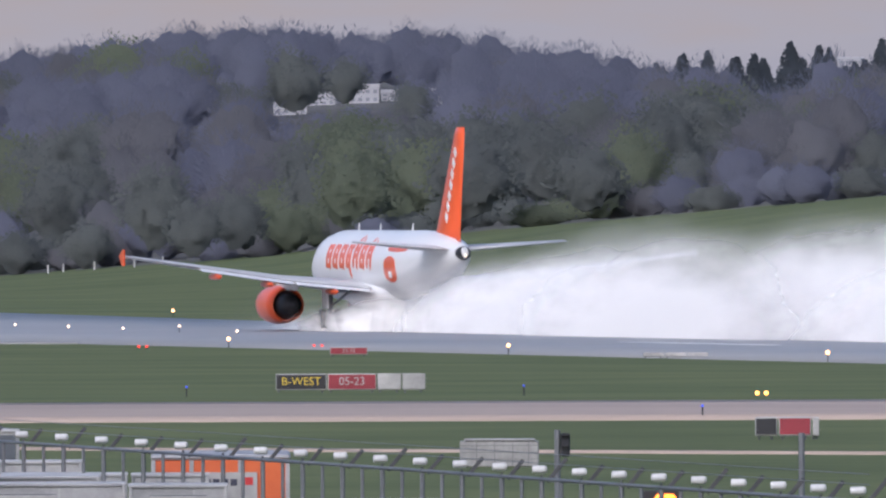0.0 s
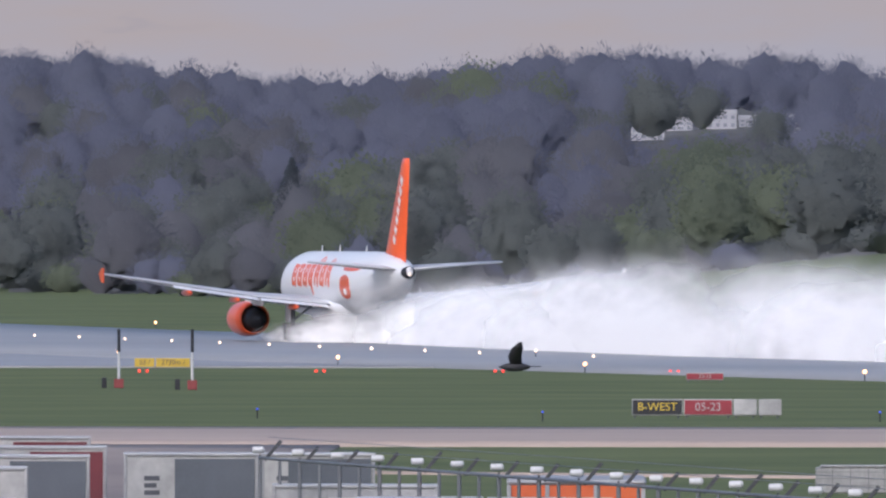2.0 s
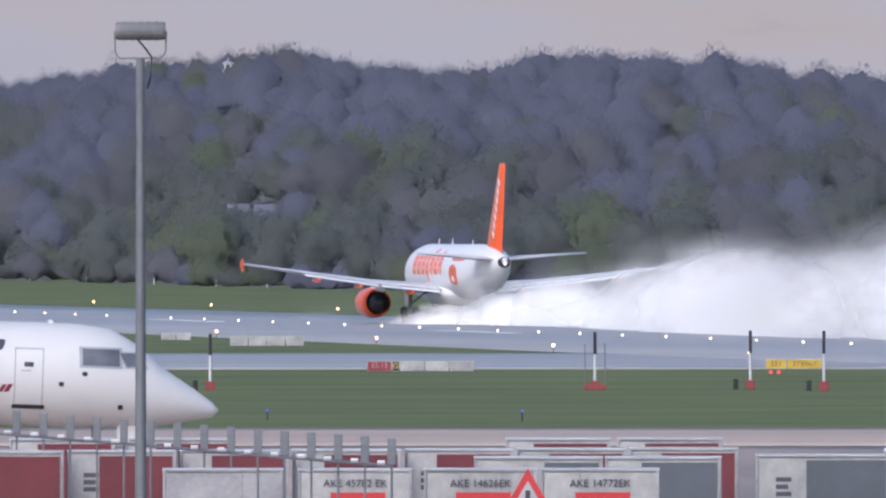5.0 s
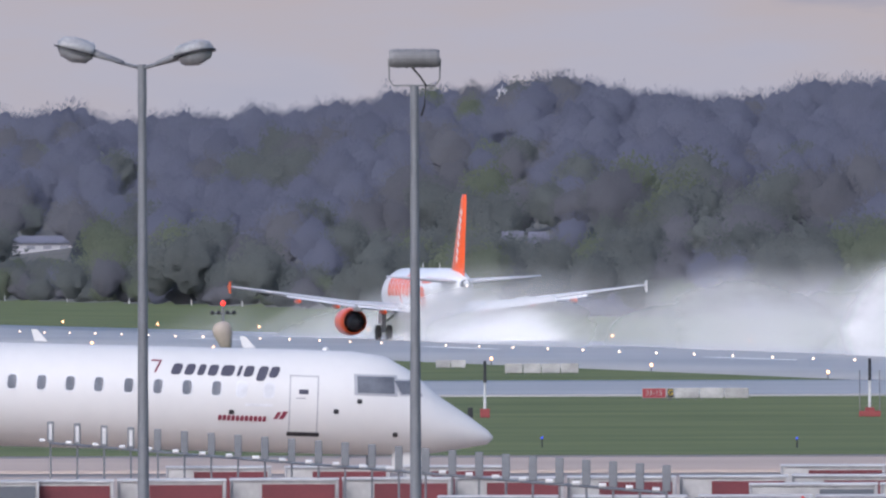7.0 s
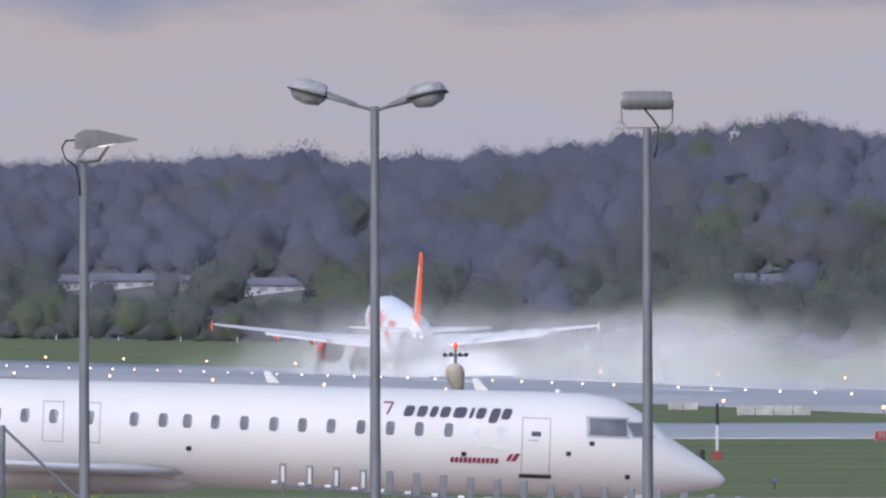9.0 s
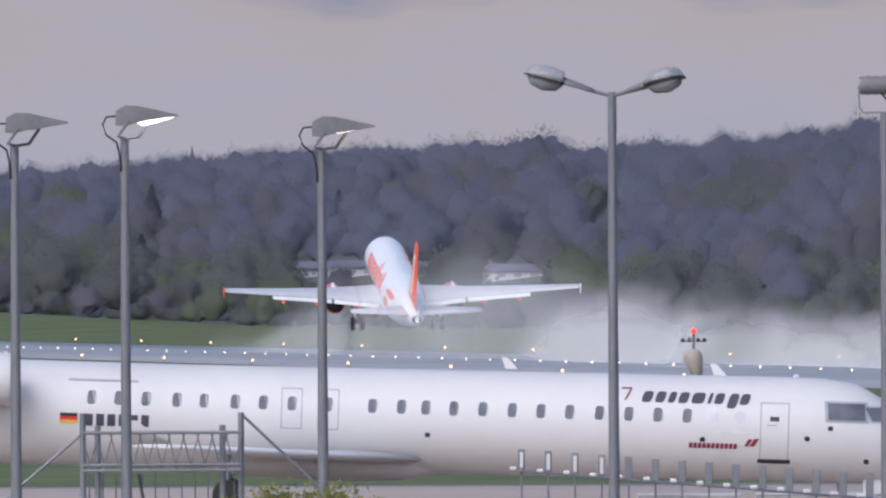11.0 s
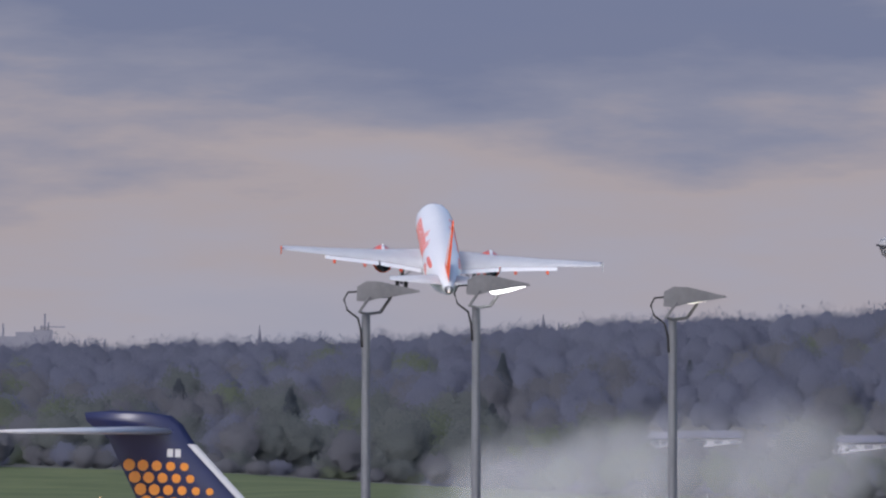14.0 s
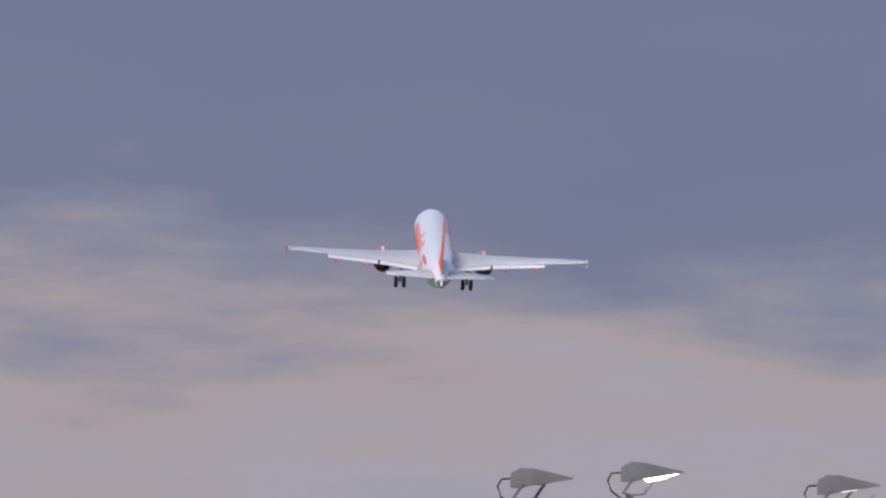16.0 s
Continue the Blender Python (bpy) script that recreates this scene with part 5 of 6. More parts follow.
def twin_light(a, e, bulb, label, gap=14):
    d = reach(a, e - 6)
    k = d * TICK
    t = thing("guard_light", facing(a, d, on_land(a, d)), label, "airfield light", "airfield guard lights")
    for s in (-1, 1):
        part("stalk", tube(B(), (s * gap * k / 2, 0, -0.05), (s * gap * k / 2, 0, 3 * k), 0.03, n=6), DARK, t)
        part("lamp", spin(B(), [(-0.07, 0.02), (-0.06, 0.05), (0, 0.075), (0.05, 0.05), (0.07, 0.02)], (s * gap * k / 2, 0, 4.5 * k), n=12), bulb, t, "glowing lamp")


def elevated_light(p, r, bulb, label, name="runway_light"):
    t = thing(name, pose(p.x, p.y, p.z), label, "airfield light", name + "s")
    part("stalk", tube(B(), (0, 0, -0.05), (0, 0, 0.30), 0.025, n=6), DARK, t)
    part("lamp", spin(B(), [(-r, r * 0.3), (-r * 0.6, r * 0.85), (0, r), (r * 0.6, r * 0.8), (r, r * 0.2)], (0, 0, 0.30 + r), axis="Z", n=10), bulb, t, "glowing bulb")
    return t


def along(side, s, lift=0.1):
    q = START + RIGHT * side + ALONG * s
    return Vector((q.x, q.y, float(land_xy(q.x, q.y)) + lift))


cabinets()
marker_mast(1480, -292, 103, "white and black mast within a red-based frame", True)
marker_mast(1205, -291, 104, "white and black mast on a red base in grass")
marker_mast(1075, -294, 107, "white and black mast on a red base in grass")
marker_mast(2161, -292, 100, "white and black mast on a red base in grass")
for a in (222, 532, 849, 1162):
    twin_light(a, -259, BULB_RED, "pair of red lights on short stalks in grass")
twin_light(-563, -346, BULB_AMBER, "pair of amber guard lights in grass", 16)
proto = elevated_light(along(11, 0), 0.10, BULB, "bright warm edge light beside the wet runway")
for s in range(-240, 1500, 60):
    for x in (11, -40):
        if (s, x) != (0, 11):
            copy_thing(proto, Matrix.Translation(along(x, s)))
proto = elevated_light(along(-14, 7), 0.075, BULB_SMALL, "small pale centre light set in the runway", "centre_light")
for s in range(22, 1450, 15):
    copy_thing(proto, Matrix.Translation(along(-14, s, -0.12)))
copy_thing(proto, Matrix.Translation(along(-14, -8, -0.12)))
proto = None
for a, e in ((-142, -350), (-458, -390), (1609, -347), (960, -345), (455, -350), (2060, -345)):
    d = reach(a, e)
    q = at(a, d, on_land(a, d))
    if proto is None:
        proto = elevated_light(q, 0.045, BULB_BLUE, "small blue taxiway light on a stalk", "taxiway_light")
    else:
        copy_thing(proto, Matrix.Translation(q))


def signal_post(a, e_top, head):
    d = 292.0
    t = thing("signal_post", facing(a, d, on_land(a, d)), "grey steel post carrying a small dark signal head", "post")
    h = rise(e_top, d) - on_land(a, d)
    part("pole", tube(B(), (0, 0, -0.1), (0, 0, h), 0.048, n=10), STEEL, t)
    if head:
        bx = part("signal_head", box(B(), 0.05, -0.1, h - 0.42, 0.20, 0.08, h - 0.05, 0.02), DARK, t, "dark signal head")
        for z in (h - 0.14, h - 0.31):
            part("visor", box(B(), 0.06, -0.2, z + 0.05, 0.19, -0.101, z + 0.075), DARK, bx)


signal_post(-201, -411, True)
signal_post(-633, -418, False)


def warning_beacon():
    d = 270.0
    a = -392
    z0 = on_land(a, d)
    h = rise(-543, d) - z0
    t = thing("warning_beacon", facing(a, d, z0), "blazing orange warning beacon on a dark bracket", "beacon")
    part("pole", tube(B(), (0, 0, -0.1), (0, 0, h - 0.18), 0.04, n=8), STEEL, t)
    part("bracket", box(B(), -0.34, -0.06, h - 0.2, 0.22, 0.1, h + 0.2, 0.02), DARK, t)
    part("lamp", box(B(), -0.16, -0.14, h - 0.15, 0.16, -0.061, h + 0.15, 0.05), BEACON, t, "glowing orange lamp")


def scanner():
    """The bulbous beige lamp head on a thin mast beyond the parked jet."""
    d = 700.0
    a = 2624
    z0 = on_land(a, d)
    k = d * TICK
    h = rise(-142, d) - z0
    t = thing("wind_sensor_mast", facing(a, d, z0), "beige bulbous drum on a thin mast with sensor arms", "mast")
    part("mast", tube(B(), (0, 0, -0.1), (0, 0, h + 52 * k), 0.05, n=8), STEEL, t)
    drum = part("drum", spin(B(), [(-28 * k, 8 * k), (-20 * k, 11 * k), (0, 17 * k), (12 * k, 17 * k), (19 * k, 12 * k), (22 * k, 3 * k)], (0, -0.05, h), axis="Z", n=20), mat("beige_plastic", (0.42, 0.36, 0.30), 0.6, dark=(0.34, 0.29, 0.25), scale=2), t, "weathered beige drum", smooth=True)
    drum.matrix_basis = pose(0, 0, h, 0, -14, 0) @ pose(0, 0, -h)
    part("mouth", spin(B(), [(-31 * k, 7 * k), (-28.2 * k, 8.6 * k)], (0, -0.05, h), axis="Z", n=16), DARK, drum, "dark open end")
    part("cross_arm", tube(B(), (-22 * k, 0, h + 36 * k), (22 * k, 0, h + 36 * k), 0.04, n=6), STEEL, t)
    for x in (-19, -8, 8, 19):
        part("sensor_cup", spin(B(), [(-3 * k, 2 * k), (0, 4.5 * k), (4 * k, 2 * k)], (x * k, 0, h + 37 * k), axis="Z", n=8), DARK, t)
    part("obstruction_light", spin(B(), [(-0.1, 0.05), (0, 0.1), (0.1, 0.03)], (0, 0, h + 54 * k), axis="Z", n=8), BULB_RED, t, "red obstruction light")


warning_beacon()
scanner()


GEAR = dress_airliner(jet)

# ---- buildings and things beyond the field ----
# white walls dulled and blued: the haze before them is in the colour
HAZY_WALL = mat("hazed_pale_render", (0.47, 0.47, 0.50), 0.8, dark=(0.36, 0.36, 0.39), scale=0.1)
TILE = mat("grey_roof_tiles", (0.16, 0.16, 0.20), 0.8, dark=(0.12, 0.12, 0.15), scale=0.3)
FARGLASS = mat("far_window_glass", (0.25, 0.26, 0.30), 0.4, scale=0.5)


def block(a0, a1, e0, e1, d, label, storeys=2, bays=5, name="apartment_building", roof="flat"):
    """A far building between two bearings, from elevation e0 to e1."""
    k = d * TICK
    a = (a0 + a1) / 2
    z0 = min(rise(e0, d), on_land(a, d))
    t = thing(name, facing(a, d, z0), label, "building")
    w, h, lo = abs(a1 - a0) * k / 2, rise(e1, d) - z0, rise(e0, d) - z0
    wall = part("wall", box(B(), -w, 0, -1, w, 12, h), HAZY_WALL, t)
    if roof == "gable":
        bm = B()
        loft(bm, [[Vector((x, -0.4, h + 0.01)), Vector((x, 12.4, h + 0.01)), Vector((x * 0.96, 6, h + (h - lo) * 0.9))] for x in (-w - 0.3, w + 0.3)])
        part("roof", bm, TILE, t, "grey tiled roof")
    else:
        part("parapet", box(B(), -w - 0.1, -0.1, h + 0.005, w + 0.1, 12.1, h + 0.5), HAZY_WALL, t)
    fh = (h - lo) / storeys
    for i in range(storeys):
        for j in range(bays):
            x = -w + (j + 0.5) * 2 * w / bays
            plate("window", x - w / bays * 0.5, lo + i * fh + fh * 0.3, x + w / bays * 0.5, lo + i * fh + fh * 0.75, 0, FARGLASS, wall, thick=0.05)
    return t


def spire(a, e0, e1, wide, d, label):
    k = d * TICK
    t = thing("church_spire", facing(a, d, on_land(a, d)), label, "tower")
    z0 = on_land(a, d)
    h1, h0 = rise(e1, d) - z0, rise(e0, d) - z0
    part("tower", box(B(), -wide * k / 2, 0, -1, wide * k / 2, wide * k, h0), TILE, t)
    part("spire", tube(B(), (0, wide * k / 2, h0), (0, wide * k / 2, h1), wide * k * 0.6, 0.05, 8), TILE, t)


def far_mast(a, e0, e1, d):
    """A pale lattice tower with two platforms."""
    k = d * TICK
    z0 = on_land(a, d)
    t = thing("radio_tower", facing(a, d, z0), "pale lattice radio tower among the ridge trees", "tower")
    h = rise(e1, d) - z0
    lo = rise(e0, d) - z0
    for x, y in ((-1, 0), (1, 0), (-1, 2), (1, 2)):
        part("leg", tube(B(), (x * 11 * k, y * 11 * k, 0), (x * 4 * k, y * 8 * k, h * 0.9), 0.18, n=5), HAZY_WALL, t)
    for f in (0.55, 0.7, 0.85):
        part("platform", box(B(), -13 * k * (1.2 - f * 0.6), 0, lo + (h - lo) * f, 13 * k * (1.2 - f * 0.6), 22 * k, lo + (h - lo) * f + 4 * k), HAZY_WALL, t)
    part("tip", tube(B(), (0, 11 * k, h * 0.88), (0, 11 * k, h), 0.15, 0.05, 6), HAZY_WALL, t)


# skyline haze is painted into this wall colour, darker and bluer
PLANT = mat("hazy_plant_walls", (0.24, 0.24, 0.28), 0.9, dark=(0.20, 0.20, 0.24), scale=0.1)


def works():
    """The pale plant with its chimneys on the skyline, stepped."""
    d = 4150.0
    k = d * TICK
    z0 = on_land(4450, d)
    t = thing("industrial_plant", facing(4450, d, z0), "hazy pale plant with chimneys and a crane on the skyline", "building")
    base = rise(180, d) - z0
    for x0, x1, h in ((-66, -22, 32), (-22, 6, 26), (6, 42, 34), (42, 72, 38), (72, 180, 8)):
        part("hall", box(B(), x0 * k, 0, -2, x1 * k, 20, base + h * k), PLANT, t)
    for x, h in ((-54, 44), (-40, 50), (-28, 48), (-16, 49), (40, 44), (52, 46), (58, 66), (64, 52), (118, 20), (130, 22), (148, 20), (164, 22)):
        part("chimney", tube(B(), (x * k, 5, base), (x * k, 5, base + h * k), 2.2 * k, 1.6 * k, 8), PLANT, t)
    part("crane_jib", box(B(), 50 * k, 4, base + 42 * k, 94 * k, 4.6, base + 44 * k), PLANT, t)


for a0, a1, e0, e1, st, by, lb in ESTATE:
    block(a0, a1, e0, e1, reach((a0 + a1) / 2, e0), lb, st, by)
block(-627, -690, 190, 230, 3300, "pale office block above the ridge", 4, 6, "office_building")
block(-700, -745, 192, 242, 3310, "tall pale office block above the ridge", 5, 4, "office_building")
block(-745, -860, 190, 236, 3320, "long pale office block above the ridge", 4, 9, "office_building")
for a0, a1, e0, e1, lb in VILLAS:
    block(a0, a1, e0, e1, reach((a0 + a1) / 2, e0), lb, 1, 4, "house", "gable")
spire(4012, 190, 227, 8, 4200, "slim dark church spire on the skyline")
spire(3510, 215, 246, 9, 4100, "stubby hazy tower on the skyline")
far_mast(2129, 210, 298, 3150)
works()


def perimeter_rail():
    d = 1960.0
    t = thing("guard_rail", pose(0, 0, 0), "low pale guard rail along the far field edge", "fence")
    pts = [at(a, d - 20, on_land(a, d - 20)) for a in range(1500, 1850, 25)]
    for p, q in zip(pts, pts[1:]):
        part("rail", tube(B(), p + Vector((0, 0, 0.6)), q + Vector((0, 0, 0.6)), 0.10, n=5), PANEL, t)
        part("post", tube(B(), p - Vector((0, 0, 0.1)), p + Vector((0, 0, 0.65)), 0.06, n=5), STEEL, t)


def far_van():
    d = 1925.0
    t = thing("white_van", facing(1520, d, on_land(1520, d)), "white van parked by the far field edge", "van")
    part("body", loft(B(), [[Vector((x, y, z)) for x, z in ((-0.9, 0.35), (-0.9, 0.9), (-0.3, 1.25), (0.9, 1.3), (0.95, 0.35))] for y in (0, 1.7)]), WHITE, t)
    plate("window", -0.35, 0.85, 0.5, 1.15, 0, GLASS, t)
    for x in (-0.6, 0.6):
        part("wheel", spin(B(), [(-0.1, 0.2), (-0.08, 0.3), (0.1, 0.3)], (x, 0.05, 0.3), n=12), RUBBER, t)


perimeter_rail()
far_van()
proto = None
for a in (699, 672, 617, 546, 496, 2060, 2150, 2260, 2380, 2480, 2590, 2680, 2790, 2900, 3010, 3110, 3220, 3330):
    d = float(wood_foot(a)) - 25
    q = at(a, d, on_land(a, d))
    if proto is None:
        proto = thing("marker_post", Matrix.Translation(q), "small white marker post at the field edge", "post", "marker posts")
        part("post", box(B(), -0.07, -0.06, -0.1, 0.07, 0.06, 0.75, 0.02), SENSOR, proto)
    else:
        copy_thing(proto, Matrix.Translation(q))


def shrub():
    """The yellow-green shrub by the gantry."""
    d = 250.0
    a = 3300
    z0 = on_land(a, d)
    t = thing("shrub", facing(a, d, z0), "dense yellow-green leafing shrub in front of the jet", "shrub")
    r = np.random.default_rng(3)
    bark, leaf = mat("shrub_bark", (0.12, 0.09, 0.06), 0.9), mat("shrub_leaves", (0.34, 0.33, 0.085), 0.7, dark=(0.20, 0.21, 0.06), scale=2, island=0.5, thin=0.5)
    for i in range(9):
        x, y = r.uniform(-0.3, 0.3, 2)
        part("stem", tube(B(), (x, y, -0.1), (x * 5, y * 4, 2.2 + r.uniform(0, 1)), 0.035, 0.012, 6), bark, t)
    n = 46000
    c = np.stack([r.uniform(-1.75, 1.75, 190), r.uniform(-1.0, 1.0, 190), r.uniform(1.0, 3.7, 190)], 1)
    c[:, 2] = np.minimum(c[:, 2], 3.72 - 0.34 * np.abs(c[:, 0]) ** 1.6 + r.uniform(-0.12, 0.12, 190))
    p = c[r.integers(0, 190, n)] + r.normal(size=(n, 3)) * 0.11
    u, v = r.normal(size=(n, 3)), r.normal(size=(n, 3))
    u /= np.linalg.norm(u, axis=1)[:, None]
    v = np.cross(u, v)
    v /= np.linalg.norm(v, axis=1)[:, None]
    s = r.uniform(0.02, 0.045, (n, 1))
    q = np.stack([p - u * s, p - v * s * 0.5, p + u * s, p + v * s * 0.5], 1).reshape(-1, 3)
    sheet("foliage", q, np.arange(4 * n).reshape(-1, 4), leaf, t, "small yellow-green leaves")


shrub()

# ---- runway spray, built of billows of mist ----
def droplet_shader(n, l):
    a, b, mix = n.new("ShaderNodeBsdfDiffuse"), n.new("ShaderNodeBsdfTranslucent"), n.new("ShaderNodeMixShader")
    for s in (a, b):
        s.inputs[0].default_value = (0.95, 0.942, 0.936, 1)
    mix.inputs[0].default_value = 0.15
    l.new(a.outputs[0], mix.inputs[1])
    l.new(b.outputs[0], mix.inputs[2])
    return mix


def puff_material(thick):
    """Droplets too fine to tell apart: a billow dense in its middle, thinning to a ragged rim."""
    m = bpy.data.materials.new("fine_mist")
    m.use_nodes = True
    n, l = m.node_tree.nodes, m.node_tree.links
    n.remove(n["Principled BSDF"])

    def math_node(op, a, b):
        k = n.new("ShaderNodeMath")
        k.operation = op
        for i, v in enumerate((a, b)):
            if isinstance(v, float):
                k.inputs[i].default_value = v
            else:
                l.new(v, k.inputs[i])
        return k.outputs[0]

    co, info, sep = n.new("ShaderNodeTexCoord"), n.new("ShaderNodeObjectInfo"), n.new("ShaderNodeSeparateXYZ")
    l.new(co.outputs["UV"], sep.inputs[0])
    shift, place = n.new("ShaderNodeVectorMath"), n.new("ShaderNodeVectorMath")
    shift.operation = "SCALE"
    shift.inputs[0].default_value = (31, 17, 23)
    l.new(info.outputs["Random"], shift.inputs["Scale"])
    l.new(co.outputs["Object"], place.inputs[0])
    l.new(shift.outputs[0], place.inputs[1])
    big, fine = n.new("ShaderNodeTexNoise"), n.new("ShaderNodeTexNoise")
    for q, scale in ((big, 1.1), (fine, 4.0)):
        q.inputs["Scale"].default_value, q.inputs["Detail"].default_value = scale, 4
        l.new(place.outputs[0], q.inputs["Vector"])
    wave = math_node("MULTIPLY", math_node("SUBTRACT", big.outputs["Fac"], 0.5), 1.0)
    wave = math_node("ADD", wave, math_node("MULTIPLY", math_node("SUBTRACT", fine.outputs["Fac"], 0.5), 0.3))
    body = n.new("ShaderNodeMapRange")
    body.interpolation_type = "SMOOTHSTEP"
    for k, v in (("From Min", 0.0), ("From Max", 0.75), ("To Min", 0.0), ("To Max", thick)):
        body.inputs[k].default_value = v
    rim = n.new("ShaderNodeMapRange")
    for k, v in (("From Min", 0.0), ("From Max", 0.4), ("To Min", 0.0), ("To Max", 1.0)):
        rim.inputs[k].default_value = v
    l.new(math_node("ADD", sep.outputs["X"], wave), body.inputs["Value"])
    l.new(sep.outputs["X"], rim.inputs["Value"])
    clear, out = n.new("ShaderNodeBsdfTransparent"), n.new("ShaderNodeMixShader")
    l.new(math_node("MULTIPLY", body.outputs[0], rim.outputs[0]), out.inputs[0])
    l.new(clear.outputs[0], out.inputs[1])
    l.new(droplet_shader(n, l).outputs[0], out.inputs[2])
    l.new(out.outputs[0], n["Material Output"].inputs[0])
    return m


def billow(look_):
    """A domed billow of mist, one metre in radius; u runs from its rim (0) to its middle (1)."""
    bm = B()
    uv = bm.loops.layers.uv.new("UVMap")
    rings = []
    for k in (1.0, 0.75, 0.5, 0.25):
        rings.append([(bm.verts.new((math.cos(2 * math.pi * i / 20) * k, (k * k - 1) * 0.5, math.sin(2 * math.pi * i / 20) * k)), 1 - k) for i in range(20)])
    mid = (bm.verts.new((0, -0.5, 0)), 1.0)
    for i in range(20):
        j = (i + 1) % 20
        for q in [(a[i], a[j], b[j], b[i]) for a, b in zip(rings, rings[1:])] + [(rings[-1][i], rings[-1][j], mid)]:
            for loop, w in zip(bm.faces.new([w[0] for w in q]).loops, q):
                loop[uv].uv = (w[1], 0)
    me = bpy.data.meshes.new("mist_billow")
    bm.to_mesh(me)
    bm.free()
    me.polygons.foreach_set("use_smooth", np.ones(len(me.polygons), bool))
    up = np.array([v.normal[:] for v in me.vertices]) * 0.14 + np.array([0, -0.45, 0.62])    # lit as one thick cloud
    me.normals_split_custom_set_from_vertices((up / np.linalg.norm(up, axis=1)[:, None]).tolist())
    me.materials.append(look_)
    return me


def billows(seed, top, long, count):
    """Places and sizes of the long billows along a stretch of runway, a second one a little lower than the first."""
    r = np.random.default_rng(seed)
    out = []
    for shift, drop in ((0.0, 0.0), (0.25, 1.2))[:count]:
        tall = (top + 7.0) / 2 * r.uniform(0.95, 1.08)
        out.append((r.uniform(-3, 4), long * shift, top - tall - drop * r.uniform(0.5, 1.5), long * r.uniform(0.8, 1.0), tall))
    return [pose(x, y, z, 0, 0, -90) @ Matrix.Diagonal((k, 2.0, tall, 1)) for x, y, z, k, tall in out]


LENGTH = 32.0
MISTS = [billow(puff_material(q)) for q in (0.88, 0.66, 0.34, 0.16)]
SHAPES = ((6.6, 48.0, 2), (6.4, 62.0, 1), (6.8, 80.0, 1), (9.4, 92.0, 1))


def passing_time(s):
    """When the airliner's wheels pass s metres along the runway."""
    way = [(Vector((x, y, 0)) - START).dot(ALONG) for _, x, y, *_ in FLIGHT]
    ts = [f[0] for f in FLIGHT]
    if s < way[0]:
        return (s - way[0]) / 53.0
    return float(np.interp(s, way, ts))


def spray_rise(dt, lift):
    """How high a stretch of spray has climbed, dt seconds after the wheels."""
    return float(np.interp(dt, [-0.5, -0.2, 0, 0.23, 0.5, 1.0, 1.5, 2.3, 4, 6, 10, 14], [-9.5, -7.6, -6.3, -5.0, -3.9, -2.1, -0.1, 1.2 + 0.5 * lift, 1.5 + lift, 1.5 + 1.2 * lift, 1.4 + 1.4 * lift, 0.5 + lift]))


def spray():
    out = []
    for i, s in enumerate([*np.arange(-160, 239, LENGTH), *np.arange(260, 930, 40)]):
        te = passing_time(s - 50 - float(np.interp(s, [330, 480], [0, 75])))
        kind = (0 if te < 1.0 else 1) if s < 250 else (2 if te < 7.4 else 3)
        span = 0.5 if kind < 2 else 0.6
        ob = tagged(new("spray_cloud"), "white cloud of fine water spray over the wet runway", "spray", "runway spray")
        for m in billows(40 + i, *SHAPES[kind]):
            puff = new("mist_billow", MISTS[kind])
            puff.parent, puff.matrix_basis = ob, m
        wave = math.sin(s * 0.05) + 0.6 * math.sin(s * 0.021 + 1) + 0.35 * math.sin(s * 0.17)
        drift, lift = -0.4 + 0.2 * wave - (1.2 if kind == 3 else 0), 0.6 + 0.12 * wave
        times = sorted({0.0, 16.0} | {round(te + dt, 3) for dt in (-0.7, -0.35, 0.0, 0.3, 0.6, 0.9, 1.3, 2.5, 4.0, 6.0, 9.0) if 0.05 < te + dt < 15.9})
        rows = []
        for t in times:
            dt = t - te
            q = START + ALONG * (s - max(0, dt)) + RIGHT * (drift * max(0, dt) - float(np.interp(s, [330, 480], [0, 4])))
            back, front = spray_rise(dt + span, lift), spray_rise(dt - span, lift)
            rows.append((t, pose(q.x, q.y, float(land_xy(q.x, q.y)) + (back + front) / 2 + (float(np.interp(dt, [3, 8], [0, -8])), float(np.interp(dt, [1.5, 3, 4, 8], [0, 0.8, 0.8, -6])), float(np.interp(dt, [3.5, 9], [0, -7])), float(np.interp(dt, [2, 5], [0, 2.5])))[kind], 0, 0, math.degrees(HEADING)) @ pose(0, 0, 0, -math.degrees(math.atan((back - front) / (56 if kind < 2 else 70))))))
        out.append((ob, rows))
    return out


def wheel_spray():
    """The low, widening spray thrown up behind the wheels, which dies away when they leave the ground."""
    t = thing("wheel_spray", pose(0, 0, 0), "low white water spray thrown up behind the wheels", "spray", "runway spray")
    for x, y, z, wide, tall in ((-3.0, 0.5, 0.1, 4.2, 1.5), (-1.0, -6, 0.4, 6.0, 2.3), (1.5, -13, 0.7, 7.0, 3.0), (3.5, -20, 1.0, 8.0, 3.8)):
        puff = new("mist_billow", MISTS[0])
        puff.parent, puff.matrix_basis = t, pose(x, y, z) @ Matrix.Diagonal((wide, 2.0, tall, 1))
    rows = [(f[0], pose(f[1], f[2], min(f[3], -0.1) - float(np.interp(f[0], [4, 7], [0, 1.3])), 0, 0, 13.5)) for f in FLIGHT if f[0] < 9.2]
    x, y = FLIGHT[16][1], FLIGHT[16][2]
    return t, rows + [(10.0, pose(x, y, -7.0, 0, 0, 13.5)), (16.0, pose(x, y, -7.0, 0, 0, 13.5))]


SPRAY = spray() + [wheel_spray()]


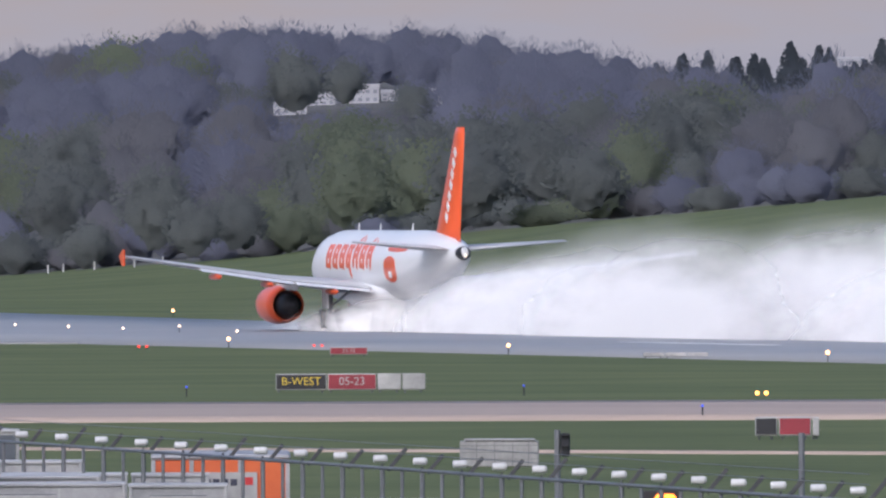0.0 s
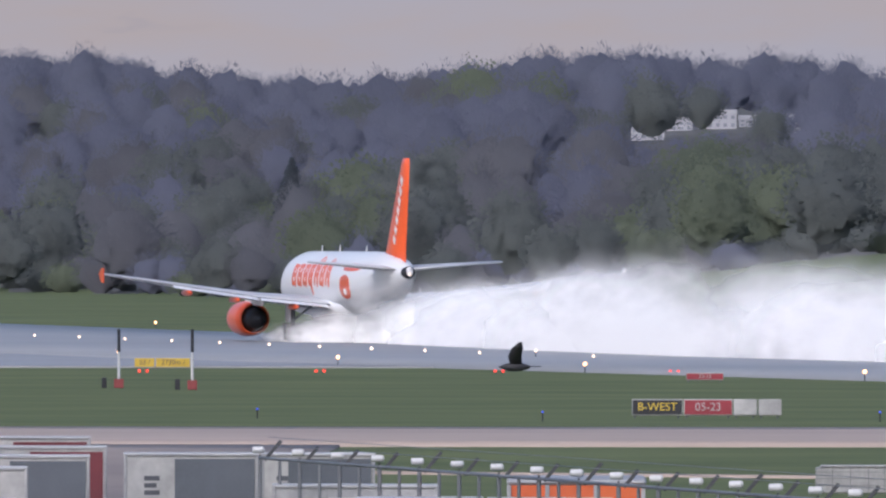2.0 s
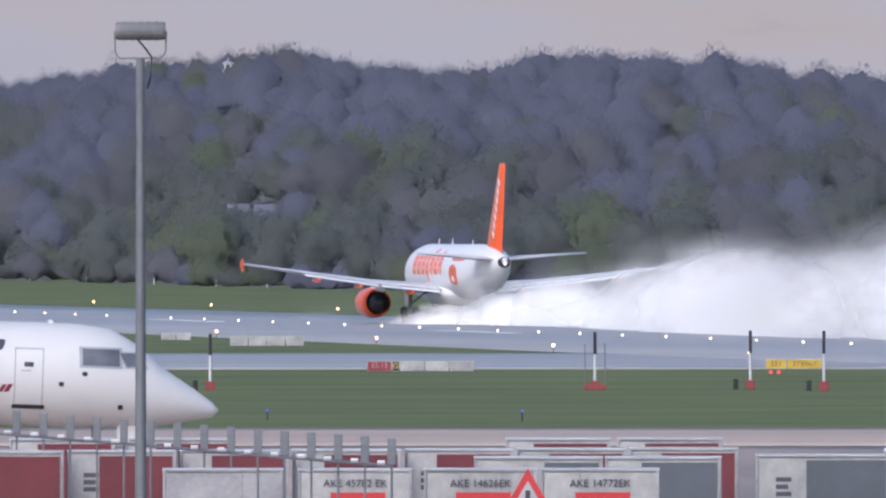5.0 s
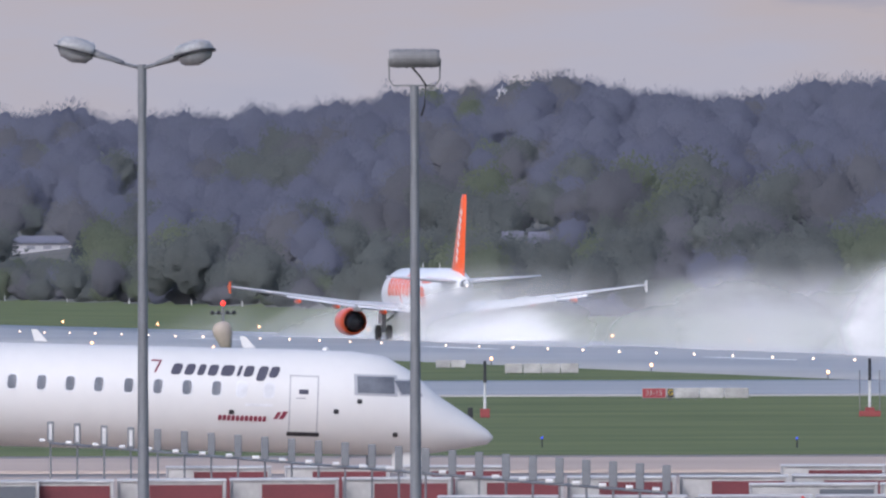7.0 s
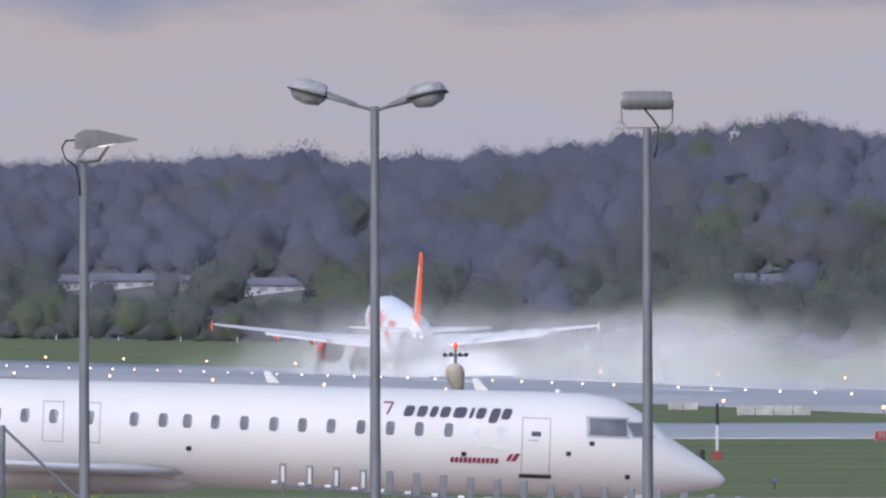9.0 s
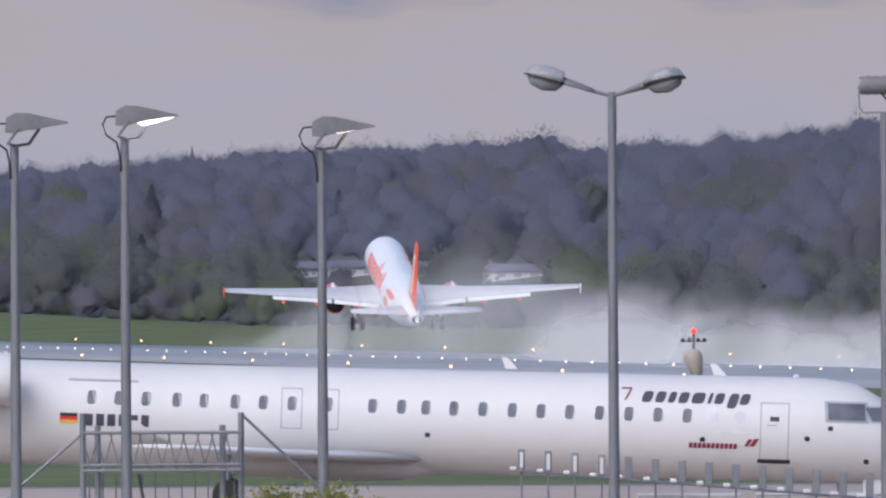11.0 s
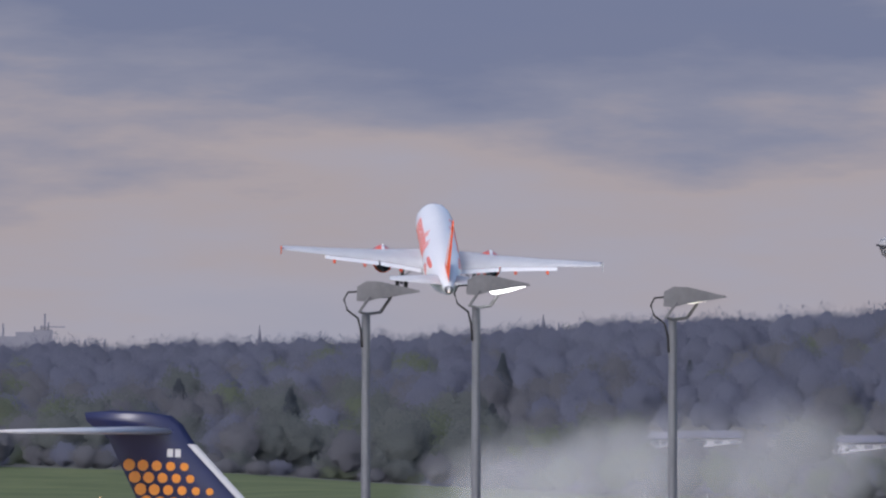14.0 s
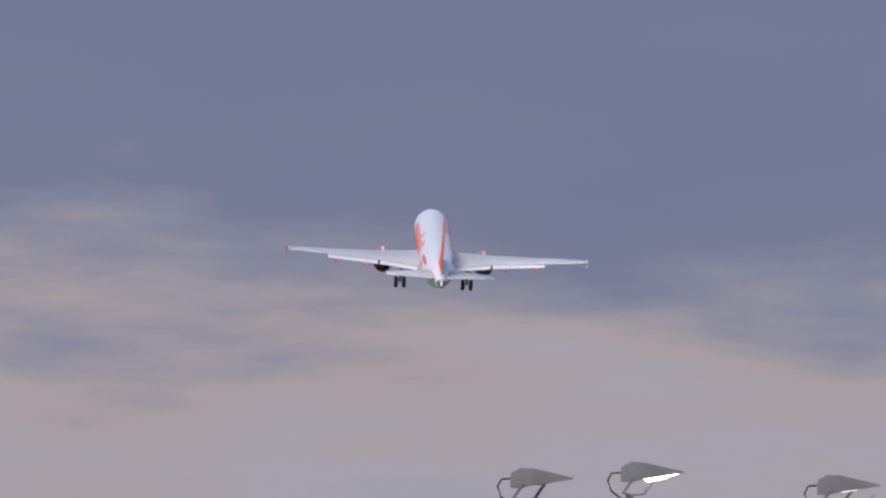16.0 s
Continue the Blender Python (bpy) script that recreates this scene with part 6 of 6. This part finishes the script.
# ---- the crow that crosses ----
def crow():
    t = thing("crow", pose(0, 0, 0), "black crow flying low across the airfield", "bird")
    black = mat("black_feathers", (0.022, 0.022, 0.028), 0.6, scale=8)
    part("body", spin(B(), [(0.26, 0.008), (0.22, 0.022), (0.17, 0.045), (0.08, 0.065), (-0.05, 0.06), (-0.14, 0.035), (-0.18, 0.02)], n=14), black, t, smooth=True)
    part("tail", loft(B(), [[Vector((x * k, y, z)) for x, z in ((-1, 0.0), (1, 0.0), (1, 0.012), (-1, 0.012))] for y, k in ((-0.14, 0.025), (-0.34, 0.075))]), black, t)
    wings = []
    for side in (-1, 1):
        rings = []
        for x, f, c in ((0.03, 0.10, 0.17), (0.2, 0.13, 0.19), (0.36, 0.08, 0.16), (0.48, -0.02, 0.05)):
            rings.append([Vector((side * x, f, 0.01)), Vector((side * x, f - c * 0.4, 0.02)), Vector((side * x, f - c, 0.004)), Vector((side * x, f - c * 0.4, -0.004))])
        wings.append((part("wing", loft(B(), rings), black, t, smooth=True), side))
    return t, wings


bird, bird_wings = crow()
BIRD = [(1.7, -212, -249), (1.8, 44, -249), (1.9, 230, -250), (2.0, 500, -253), (2.1, 699, -265), (2.2, 996, -314), (2.3, 1219, -350), (2.4, 1502, -367)]
FLAP = [40, -30, -50, 45, 25, 35, -15, 30]


# ---- what moves ----
def motions():
    walk(jet, [(t, pose(x, y, z, pitch, bank, turn)) for t, x, y, z, turn, pitch, bank in FLIGHT])
    for leg, main in GEAR:
        if main:
            walk(leg, [(0.0, pose(0, 0, 0)), (9.2, pose(0, 0, 0)), (10.6, pose(0, 0, -0.52)), (16.0, pose(0, 0, -0.52))])
    for ob, rows in SPRAY:
        walk(ob, rows)
    pts = [(t, at(a, 262.0, rise(e, 262.0))) for t, a, e in BIRD]
    go = (pts[-1][1] - pts[0][1]) / 0.7
    go.z = 0
    rows = [(0.0, pts[0][1] - go * 1.7)] + pts + [(16.0, pts[-1][1] + go * 13.6 + Vector((0, 0, 12)))]
    turn = math.degrees(math.atan2(-go.x, go.y))
    walk(bird, [(t, pose(p.x, p.y, p.z, 0, 0, turn)) for t, p in rows])
    beats = [0.0] + [b[0] for b in BIRD] + [16.0]
    for w, side in bird_wings:
        walk(w, [(t, pose(0, 0, 0, 0, -side * f, 0)) for t, f in zip(beats, [20] + FLAP + [20])])


motions()
